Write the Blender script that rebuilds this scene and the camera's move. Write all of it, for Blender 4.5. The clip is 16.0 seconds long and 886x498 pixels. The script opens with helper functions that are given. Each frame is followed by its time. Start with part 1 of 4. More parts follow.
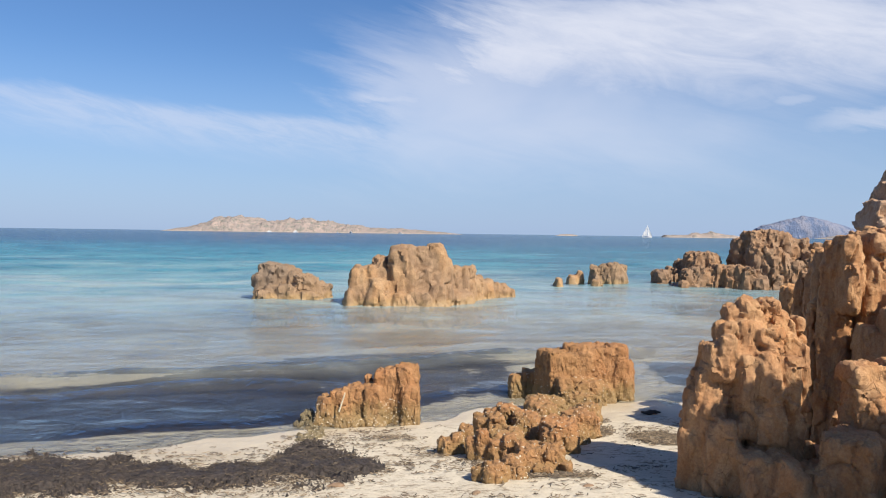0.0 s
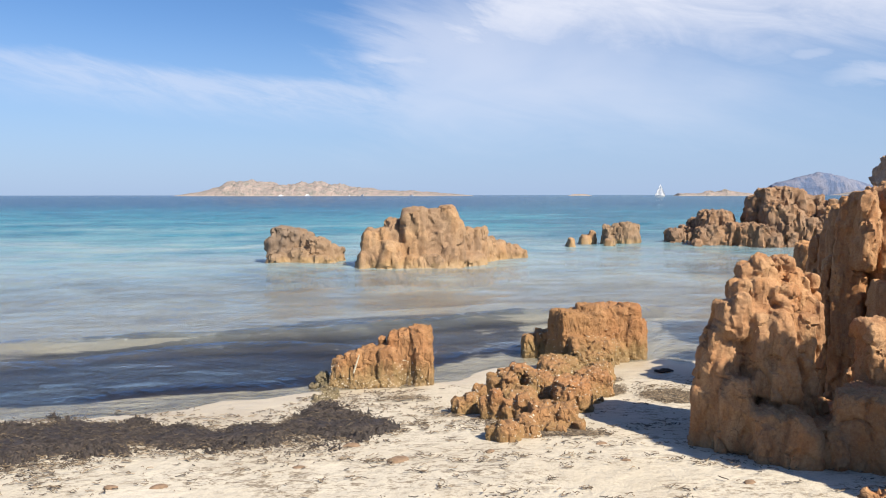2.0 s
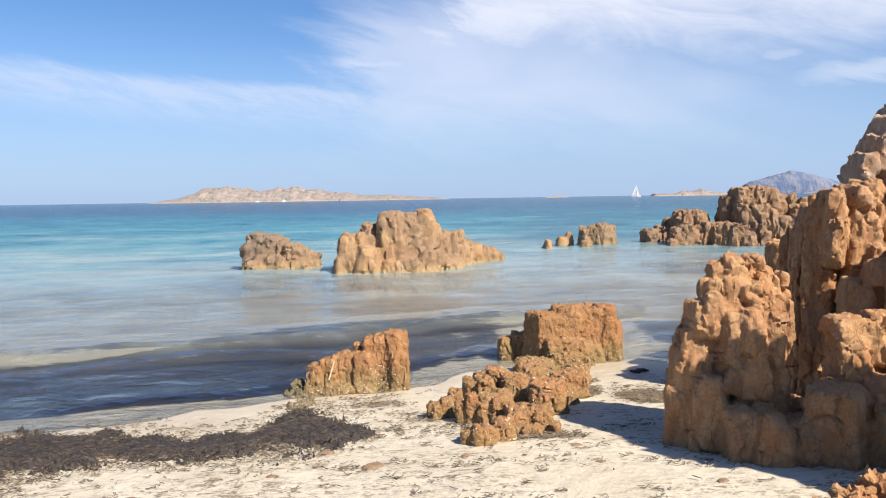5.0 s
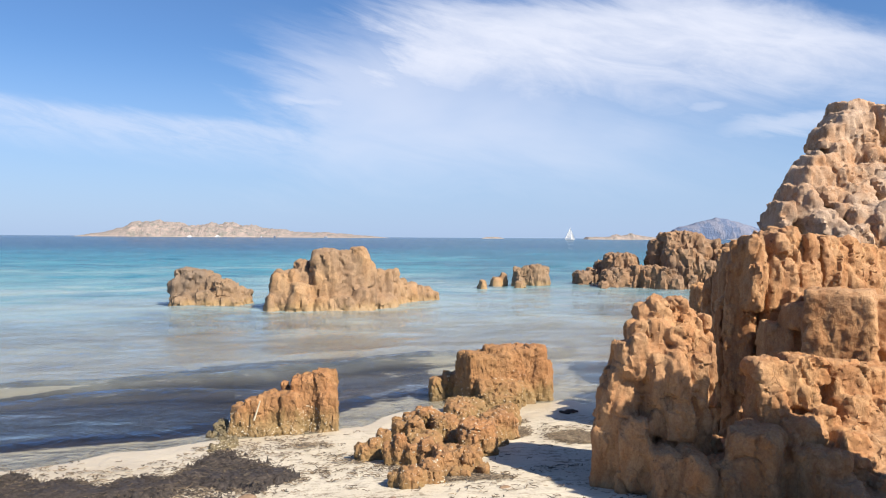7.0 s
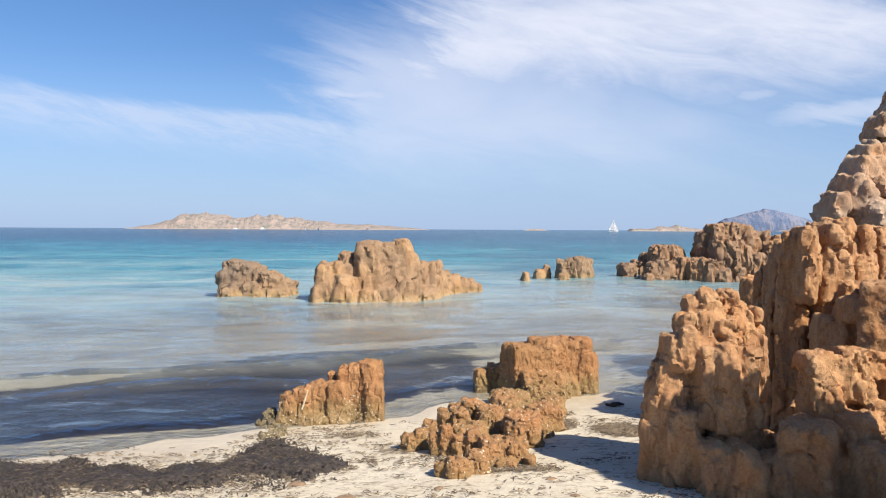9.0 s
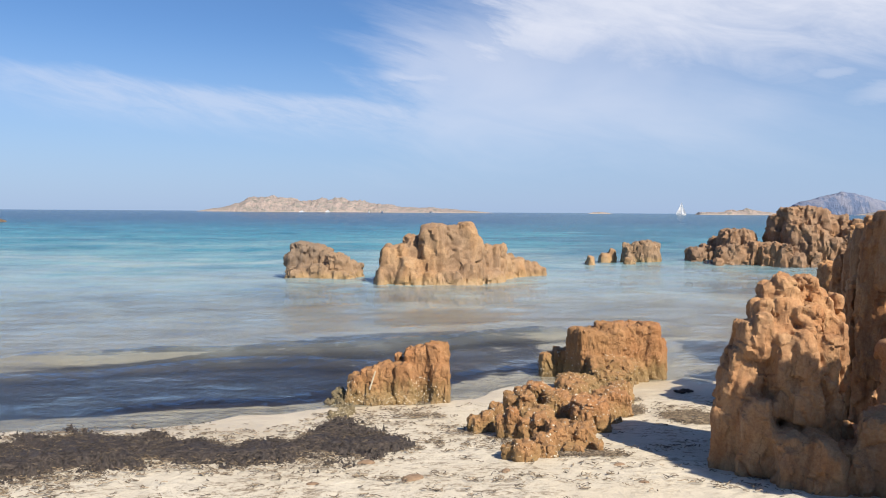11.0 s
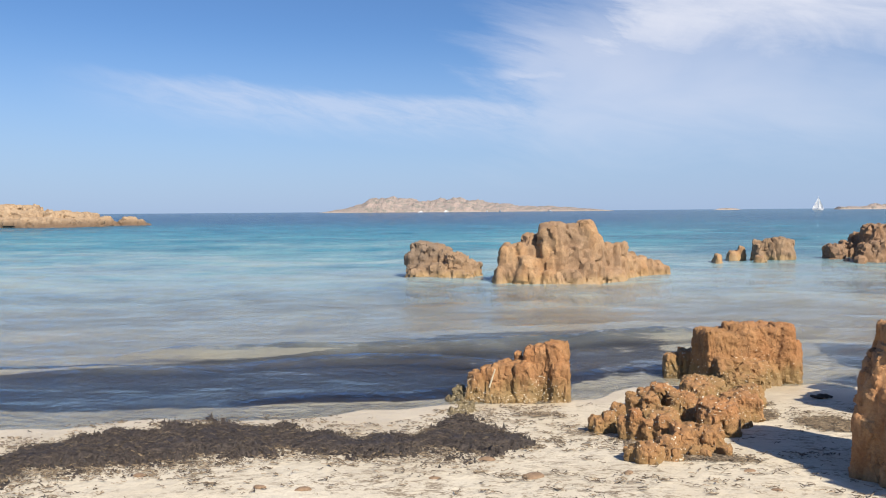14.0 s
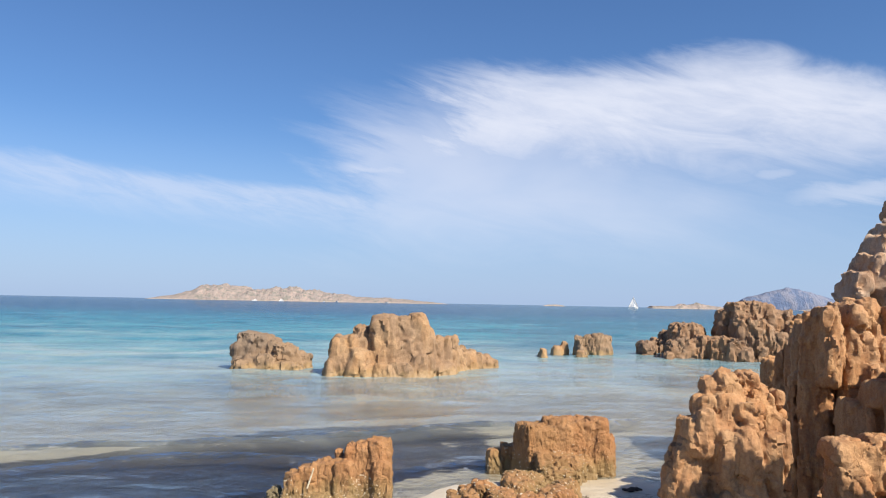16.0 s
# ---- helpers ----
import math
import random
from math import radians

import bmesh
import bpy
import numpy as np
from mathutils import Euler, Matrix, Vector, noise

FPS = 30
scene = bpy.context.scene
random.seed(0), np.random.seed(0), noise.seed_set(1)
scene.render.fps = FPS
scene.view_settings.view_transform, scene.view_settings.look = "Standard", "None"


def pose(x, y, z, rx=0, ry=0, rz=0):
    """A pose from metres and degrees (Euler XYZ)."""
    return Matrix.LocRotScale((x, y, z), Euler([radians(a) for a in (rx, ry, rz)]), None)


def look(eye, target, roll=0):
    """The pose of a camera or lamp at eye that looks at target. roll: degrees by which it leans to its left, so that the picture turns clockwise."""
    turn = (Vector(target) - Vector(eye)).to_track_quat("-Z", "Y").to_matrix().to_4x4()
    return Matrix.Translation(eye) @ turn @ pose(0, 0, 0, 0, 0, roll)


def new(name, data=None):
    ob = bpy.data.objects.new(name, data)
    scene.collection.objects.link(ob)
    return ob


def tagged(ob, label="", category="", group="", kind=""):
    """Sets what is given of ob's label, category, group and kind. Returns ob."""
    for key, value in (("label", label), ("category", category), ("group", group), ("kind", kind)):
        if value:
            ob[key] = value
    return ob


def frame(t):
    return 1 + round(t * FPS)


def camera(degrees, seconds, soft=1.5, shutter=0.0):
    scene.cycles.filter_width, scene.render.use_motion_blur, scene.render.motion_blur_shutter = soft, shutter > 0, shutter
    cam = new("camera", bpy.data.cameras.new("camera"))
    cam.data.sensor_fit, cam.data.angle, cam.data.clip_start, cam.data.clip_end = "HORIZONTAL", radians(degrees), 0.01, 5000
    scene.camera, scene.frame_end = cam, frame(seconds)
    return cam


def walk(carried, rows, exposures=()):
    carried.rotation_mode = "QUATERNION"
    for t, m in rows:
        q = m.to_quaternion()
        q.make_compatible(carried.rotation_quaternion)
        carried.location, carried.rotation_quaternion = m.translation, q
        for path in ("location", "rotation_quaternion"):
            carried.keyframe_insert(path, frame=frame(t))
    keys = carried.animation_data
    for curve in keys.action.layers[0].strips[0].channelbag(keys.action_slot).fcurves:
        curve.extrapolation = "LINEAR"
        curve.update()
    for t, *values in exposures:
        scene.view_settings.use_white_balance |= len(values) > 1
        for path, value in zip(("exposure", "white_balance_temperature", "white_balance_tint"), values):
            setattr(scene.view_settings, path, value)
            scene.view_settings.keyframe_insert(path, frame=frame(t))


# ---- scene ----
# ---------------------------------------------------------------- camera
EYE = 1.8
cam = camera(60.49, 16.0, soft=1.1)
# seconds, shift of the eye in metres, then yaw, pitch and roll in degrees
PATH = [
    (0.0, -0.032, -0.028, 0.001, 0.000, -1.185, -0.759),
    (0.5, -0.030, -0.027, 0.003, 0.442, -0.866, -1.094),
    (1.0, -0.029, -0.028, 0.002, 0.555, -2.107, -0.371),
    (1.5, -0.029, -0.015, -0.006, 0.730, -3.527, 0.169),
    (2.0, -0.028, -0.016, -0.000, 0.878, -4.073, 0.052),
    (2.5, -0.027, -0.014, -0.000, 1.286, -4.293, 0.442),
    (3.0, -0.027, -0.013, -0.002, 1.596, -4.268, 0.674),
    (3.5, -0.030, -0.004, -0.005, 2.100, -4.333, 0.764),
    (4.0, -0.034, -0.007, -0.002, 3.136, -4.622, 0.676),
    (4.5, -0.029, -0.013, 0.001, 2.359, -4.253, 0.604),
    (5.0, 0.016, 0.007, 0.001, -0.787, -3.817, 0.872),
    (5.2, 0.037, 0.028, -0.002, -2.978, -3.373, 0.977),
    (7.3, 0.051, 0.029, -0.006, -5.555, -0.806, -0.346),
    (7.5, 0.045, 0.025, -0.002, -5.303, -0.808, -0.180),
    (8.0, 0.036, 0.019, -0.004, -4.348, -0.940, -0.093),
    (8.5, 0.027, 0.019, -0.006, -3.864, -0.981, -0.189),
    (9.0, 0.022, 0.017, -0.008, -2.378, -1.495, -0.272),
    (9.5, 0.011, 0.008, -0.004, -0.923, -1.883, -0.104),
    (9.7, -0.005, 0.000, -0.006, -0.076, -2.044, 0.012),
    (12.0, -0.022, 0.016, -0.008, 4.311, -2.967, -0.318),
    (12.5, -0.033, -0.008, -0.010, 6.436, -2.774, 0.112),
    (13.0, -0.043, -0.021, -0.012, 8.777, -2.926, 0.001),
    (13.5, -0.061, -0.024, -0.013, 12.082, -3.270, 0.551),
    (14.0, -0.017, -0.024, -0.008, 11.206, -2.856, 0.439),
    (14.5, 0.037, 0.019, -0.001, 3.812, -0.546, 0.080),
    (15.0, 0.040, 0.034, -0.003, 1.316, 1.619, -0.512),
    (15.5, 0.061, 0.059, -0.006, 0.581, 2.351, -0.899),
    (16.0, 0.080, 0.091, -0.003, -0.998, 4.081, -1.091),
]
walk(cam, [(t, pose(x, y, EYE + z, 90 + p, r, w)) for t, x, y, z, w, p, r in PATH],
     exposures=[(0, 0.70), (2, 0.80), (3.5, 0.78), (5, 0.90), (8, 0.86), (9.5, 0.82), (12, 0.69), (14, 0.70), (15, 0.89), (15.5, 0.91), (16, 0.79)])

# ---------------------------------------------------------------- light
SUN_EL, SUN_AZ = 44.0, 136.0      # azimuth clockwise from +y
world = bpy.data.worlds.new("sky")
scene.world = world
world.use_nodes = True
sun = new("sun", bpy.data.lights.new("sun", "SUN"))
sun.data.energy, sun.data.angle, sun.data.color = 5.0, radians(0.53), (1.0, 0.90, 0.74)
_d = Vector((math.sin(radians(SUN_AZ)) * math.cos(radians(SUN_EL)), math.cos(radians(SUN_AZ)) * math.cos(radians(SUN_EL)), math.sin(radians(SUN_EL))))
sun.matrix_world = look(_d * 50, (0, 0, 0))
scene.view_settings.exposure = 0.0


class G:
    """A small writer of node trees: sockets in, sockets out."""

    def __init__(self, tree):
        self.t = tree
        self.t.nodes.clear()

    def n(self, kind, out=0, props=(), **ins):
        nd = self.t.nodes.new(kind)
        for k, v in dict(props).items():
            setattr(nd, k, v)
        for k, v in ins.items():
            key = int(k[1:]) if k[0] == "i" and k[1:].isdigit() else k.replace("_", " ")
            self.put(nd.inputs[key], v)
        return nd.outputs[out]

    def put(self, sock, v):
        if isinstance(v, bpy.types.NodeSocket):
            self.t.links.new(v, sock)
        elif sock.type == "RGBA" and len(v) == 3:
            sock.default_value = (*v, 1)
        else:
            sock.default_value = v

    def m(self, op, a, b=0.0, c=0.0, clamp=False):
        return self.n("ShaderNodeMath", props={"operation": op, "use_clamp": clamp}, i0=a, i1=b, i2=c)

    def add(self, a, b): return self.m("ADD", a, b)
    def sub(self, a, b): return self.m("SUBTRACT", a, b)
    def mul(self, a, b): return self.m("MULTIPLY", a, b)

    def step(self, x, a, b, lo=0.0, hi=1.0):
        return self.n("ShaderNodeMapRange", props={"interpolation_type": "SMOOTHSTEP"}, i0=x, i1=a, i2=b, i3=lo, i4=hi)

    def lin(self, x, a, b, lo=0.0, hi=1.0):
        return self.n("ShaderNodeMapRange", i0=x, i1=a, i2=b, i3=lo, i4=hi)

    def mix(self, f, a, b, mode="MIX"):
        nd = self.t.nodes.new("ShaderNodeMix")
        nd.data_type, nd.blend_type = "RGBA", mode
        self.put(nd.inputs[0], f), self.put(nd.inputs[6], a), self.put(nd.inputs[7], b)
        return nd.outputs[2]

    def noise(self, vec, scale, detail=4.0, rough=0.55, warp=0.0):
        return self.n("ShaderNodeTexNoise", Vector=vec, Scale=scale, Detail=detail, Roughness=rough, Distortion=warp)

    def voro(self, vec, scale, feature="F1", out=0, rnd=1.0):
        return self.n("ShaderNodeTexVoronoi", out, props={"feature": feature}, Vector=vec, Scale=scale, Randomness=rnd)

    def ramp(self, x, stops):
        nd = self.t.nodes.new("ShaderNodeValToRGB")
        e = nd.color_ramp.elements
        while len(e) < len(stops):
            e.new(0.5)
        for k, (p, c) in zip(e, stops):
            k.position, k.color = p, (*c, 1)
        self.put(nd.inputs[0], x)
        return nd.outputs[0]

    def scale(self, vec, s):
        return self.n("ShaderNodeMapping", Vector=vec, Scale=s)

    def xyz(self, x, y, z):
        return self.n("ShaderNodeCombineXYZ", i0=x, i1=y, i2=z)

    def parts(self, vec):
        nd = self.t.nodes.new("ShaderNodeSeparateXYZ")
        self.put(nd.inputs[0], vec)
        return nd.outputs

    def bump(self, h, strength, dist, normal=None):
        kw = {} if normal is None else {"Normal": normal}
        return self.n("ShaderNodeBump", Height=h, Strength=strength, Distance=dist, **kw)


def sky():
    g = G(world.node_tree)
    base = g.n("ShaderNodeTexSky", props={"sky_type": "NISHITA", "sun_disc": False, "sun_elevation": radians(SUN_EL),
               "sun_rotation": radians(SUN_AZ), "air_density": 1.0, "dust_density": 0.6, "ozone_density": 2.0})
    d = g.n("ShaderNodeTexCoord")
    x, y, z = g.parts(d)
    az = g.mul(g.m("ARCTAN2", x, y), 57.2958)          # degrees, clockwise from +y
    el = g.mul(g.m("ARCSINE", z), 57.2958)
    flat = g.xyz(az, el, 0.0)
    slant = g.xyz(g.add(g.mul(az, 0.97), g.mul(el, -0.24)), g.add(g.mul(az, 0.24), g.mul(el, 0.97)), 0.0)
    soft = g.noise(g.scale(flat, (0.06, 0.13, 1)), 1.0, 4, 0.5, 0.3)
    fine = g.noise(g.scale(slant, (0.10, 0.34, 1)), 1.0, 7, 0.62, 0.8)
    wisp = g.noise(g.scale(slant, (0.22, 1.1, 1)), 1.0, 6, 0.65, 0.5)
    ragged = g.noise(g.scale(slant, (0.05, 0.42, 1)), 1.0, 7, 0.65, 0.5)
    azw = g.add(az, g.add(g.mul(g.sub(fine, 0.5), 9.0), g.mul(g.sub(ragged, 0.5), 16.0)))
    elw = g.add(el, g.mul(g.sub(fine, 0.5), 4.5))
    # the great bank of thin cloud: bright above, a veil below
    left = g.step(g.sub(azw, g.mul(g.m("ABSOLUTE", g.sub(el, 10.5)), 0.9)), -8.5, 0.5)
    top = g.step(g.add(elw, g.mul(g.m("MAXIMUM", g.sub(az, 25.0), 0.0), 0.35)), 18.4, 15.6)
    far = g.step(az, 80.0, 42.0)
    core = g.mul(g.mul(left, top), g.mul(g.step(elw, 7.0, 14.0), far))
    core = g.mul(core, g.step(g.add(g.mul(fine, 0.6), g.mul(wisp, 0.4)), 0.22, 0.66, 0.62, 0.95))
    veil = g.mul(g.mul(g.step(azw, -10.0, -2.0), g.step(azw, 36.0, 10.0)), g.mul(g.step(elw, 1.5, 8.5), g.step(elw, 17.0, 12.0)))
    veil = g.mul(veil, g.step(soft, 0.25, 0.65, 0.34, 0.60))
    finger = g.mul(g.step(g.m("ABSOLUTE", g.sub(g.add(el, g.mul(g.sub(wisp, 0.5), 1.6)), 10.0)), 0.9, 0.0), g.mul(g.step(az, -8.5, -5.5), g.step(az, 2.0, -3.0)))
    # the long streak
    mid = g.add(7.9, g.mul(g.add(az, 15.0), -0.06))
    off = g.sub(g.add(el, g.mul(g.sub(fine, 0.5), 2.0)), mid)
    streak = g.mul(g.mul(g.step(off, 1.0, 0.1), g.step(off, -3.4, 0.0)), g.mul(g.step(az, -40.0, -27.0), g.step(az, 3.0, -6.0)))
    streak = g.mul(streak, g.step(wisp, 0.3, 0.65, 0.22, 0.46))
    # small puffs to the east
    pa = g.m("ABSOLUTE", g.m("DIVIDE", g.sub(az, 24.6), 1.9))
    pe = g.m("ABSOLUTE", g.m("DIVIDE", g.sub(g.add(el, g.mul(g.sub(wisp, 0.5), 0.8)), 9.4), 0.5))
    puff = g.mul(g.step(g.add(g.mul(pa, pa), g.mul(pe, pe)), 1.2, 0.0), 0.42)
    sa = g.mul(g.step(az, 23.0, 29.0), g.step(az, 50.0, 38.0))
    se = g.step(g.m("ABSOLUTE", g.sub(g.add(el, g.mul(g.sub(wisp, 0.5), 2.2)), 7.9)), 1.3, 0.0)
    puff = g.m("MAXIMUM", puff, g.mul(g.mul(sa, se), 0.5))
    rest = g.mul(g.step(el, 24.0, 50.0), g.step(soft, 0.5, 0.8, 0.0, 0.4))
    m = g.m("MAXIMUM", g.m("MAXIMUM", core, g.mul(finger, 0.6)), g.m("MAXIMUM", streak, rest))
    m = g.m("MAXIMUM", g.m("MAXIMUM", m, veil), puff)
    skyc = g.mix(1.0, base, (0.65, 0.90, 1.23), "MULTIPLY")
    c = g.mix(g.step(el, 14.0, -1.0, 0.0, 0.80), skyc, (4.35, 5.65, 8.3))
    c = g.mix(m, c, (7.8, 8.15, 9.35))
    bg = g.n("ShaderNodeBackground", Color=c, Strength=0.0595)
    out = g.t.nodes.new("ShaderNodeOutputWorld")
    g.t.links.new(bg, out.inputs[0])


sky()

# ---------------------------------------------------------------- materials


def material(name, fill):
    mat = bpy.data.materials.new(name)
    mat.use_nodes = True
    g = G(mat.node_tree)
    out = g.t.nodes.new("ShaderNodeOutputMaterial")
    g.t.links.new(fill(g), out.inputs[0])
    return mat


def pos(g):
    return g.n("ShaderNodeNewGeometry")          # world position


def rock_material(name, warm, pale, grey, greyness, algae=0.0, scale=1.0, foot=0.24, slime=(0.117, 0.094, 0.043), bumpy=0.7):
    def fill(g):
        p = pos(g)
        big = g.noise(p, 1.3 * scale, 5, 0.6, 0.4)
        mid = g.noise(g.scale(p, (1, 1, 0.38)), 7.0 * scale, 6, 0.68, 0.5)
        grain = g.noise(p, 55.0 * scale, 4, 0.7)
        c = g.mix(g.step(mid, 0.35, 0.68), warm, pale)
        c = g.mix(g.mul(g.step(big, 0.42, 0.62), greyness), c, grey)
        c = g.mix(g.step(grain, 0.35, 0.7, 0.0, 0.42), c, g.mix(1.0, c, (0.45, 0.40, 0.38), "MULTIPLY"))
        crystals = g.voro(p, 160.0 * scale)
        c = g.mix(g.step(crystals, 0.28, 0.05, 0.0, 0.35), c, (0.390, 0.312, 0.242))
        stains = g.noise(g.scale(p, (1, 1, 0.25)), 3.5 * scale, 6, 0.7, 1.0)
        c = g.mix(g.step(stains, 0.50, 0.72, 0.0, 0.6), c, (0.101, 0.051, 0.023))
        x, y, z = g.parts(p)
        zz = g.add(z, g.mul(g.sub(mid, 0.5), 0.5))
        c = g.mix(g.step(zz, foot, foot * 0.2, 0.0, algae), c, slime)
        vec = g.n("ShaderNodeVectorMath", props={"operation": "ADD"}, i0=g.scale(p, (1, 1, 0.5)), i1=g.n("ShaderNodeVectorMath", props={"operation": "SCALE"}, i0=g.n("ShaderNodeTexNoise", 1, Vector=p, Scale=7.0 * scale, Detail=3.0), Scale=0.09 / scale))
        crack = g.mul(g.step(g.voro(vec, 9.0 * scale, "DISTANCE_TO_EDGE"), 0.03, 0.0), g.step(mid, 0.42, 0.62))
        c = g.mix(g.mul(crack, 0.25), c, (0.078, 0.043, 0.023))
        h = g.add(g.add(g.mul(grain, 0.3), g.mul(crack, -0.22)), g.add(mid, g.mul(g.noise(p, 18 * scale, 5, 0.7), 0.7)))
        nrm = g.bump(h, bumpy, 0.028 / scale)
        rough = g.step(z, 0.0, 0.15, 0.45, 0.88)
        return g.n("ShaderNodeBsdfPrincipled", Base_Color=c, Roughness=rough, Normal=nrm)
    return material(name, fill)


ROCK_NEAR = rock_material("orange_granite", (0.340, 0.155, 0.058), (0.450, 0.262, 0.125), (0.310, 0.200, 0.120), 0.4, 0.3)
ROCK_WET = rock_material("shore_granite", (0.290, 0.132, 0.050), (0.360, 0.192, 0.086), (0.235, 0.142, 0.058), 0.4, 0.75, 1.0, 0.30, (0.190, 0.138, 0.058), 0.85)
ROCK_SLIME = rock_material("algae_granite", (0.187, 0.140, 0.070), (0.281, 0.234, 0.140), (0.148, 0.125, 0.070), 0.5, 0.5, 1.0, 0.1, (0.094, 0.074, 0.039), 1.0)
ROCK_PALE = rock_material("pale_granite", (0.312, 0.218, 0.133), (0.406, 0.304, 0.203), (0.281, 0.203, 0.133), 0.5, 0.9, 0.3, 1.3, (0.109, 0.070, 0.043))
ROCK_REEF = rock_material("weathered_granite", (0.257, 0.140, 0.070), (0.304, 0.195, 0.117), (0.187, 0.129, 0.090), 0.6, 0.4, 0.5, 0.25, (0.203, 0.117, 0.055))
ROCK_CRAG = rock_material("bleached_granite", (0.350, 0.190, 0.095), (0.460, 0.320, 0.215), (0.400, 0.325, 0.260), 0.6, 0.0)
ROCK_SEA = rock_material("sea_granite", (0.300, 0.168, 0.076), (0.385, 0.250, 0.136), (0.205, 0.142, 0.098), 0.6, 0.5, 0.5, 0.22, (0.300, 0.205, 0.090))
ROCK_DULL = rock_material("grey_brown_granite", (0.215, 0.138, 0.080), (0.305, 0.210, 0.130), (0.165, 0.125, 0.095), 0.8, 0.6, 0.5, 0.22, (0.300, 0.200, 0.085))


def sand_fill(g):
    p = pos(g)
    x, y, z = g.parts(p)
    big = g.noise(p, 0.9, 4, 0.6)
    fine = g.noise(p, 90, 3, 0.7)
    c = g.mix(g.step(big, 0.3, 0.7), (0.480, 0.423, 0.332), (0.550, 0.500, 0.412))
    c = g.mix(g.step(fine, 0.45, 0.75, 0, 0.35), c, (0.274, 0.225, 0.165))
    crumbs = g.add(g.mul(g.noise(g.scale(p, (1.0, 1.9, 1)), 10, 5, 0.7, 0.8), 0.6), g.mul(g.noise(g.scale(p, (1.0, 2.2, 1)), 45, 4, 0.7), 0.4))
    patch = g.noise(g.scale(p, (0.8, 1.6, 1)), 1.4, 4, 0.6)
    c = g.mix(g.mul(g.mul(g.step(crumbs, 0.49, 0.58), g.step(z, 0.0, 0.05)), g.step(patch, 0.37, 0.60, 0.10, 0.90)), c, (0.140, 0.101, 0.061))
    wet = g.step(g.add(z, g.mul(g.sub(big, 0.5), 0.06)), 0.055, 0.0)
    c = g.mix(wet, c, g.mix(1.0, c, (0.92, 0.89, 0.85), "MULTIPLY"))
    weed = g.n("ShaderNodeAttribute", 2, props={"attribute_name": "weed"})
    n1 = g.noise(g.scale(p, (0.6, 1.2, 1)), 1.3, 7, 0.70, 1.0)
    c = g.mix(g.step(g.add(weed, g.mul(g.mul(g.sub(n1, 0.5), 1.5), g.step(weed, 0.0, 0.30))), 0.36, 0.52, 0.0, 0.97), c, (0.023, 0.020, 0.030))
    hh = g.add(g.noise(p, 7, 5, 0.6), g.mul(fine, 0.15))
    return g.n("ShaderNodeBsdfPrincipled", Base_Color=c, Roughness=g.m("SUBTRACT", 0.9, g.mul(wet, 0.5)), Normal=g.bump(hh, 0.6, 0.05))


SAND = material("white_sand", sand_fill)


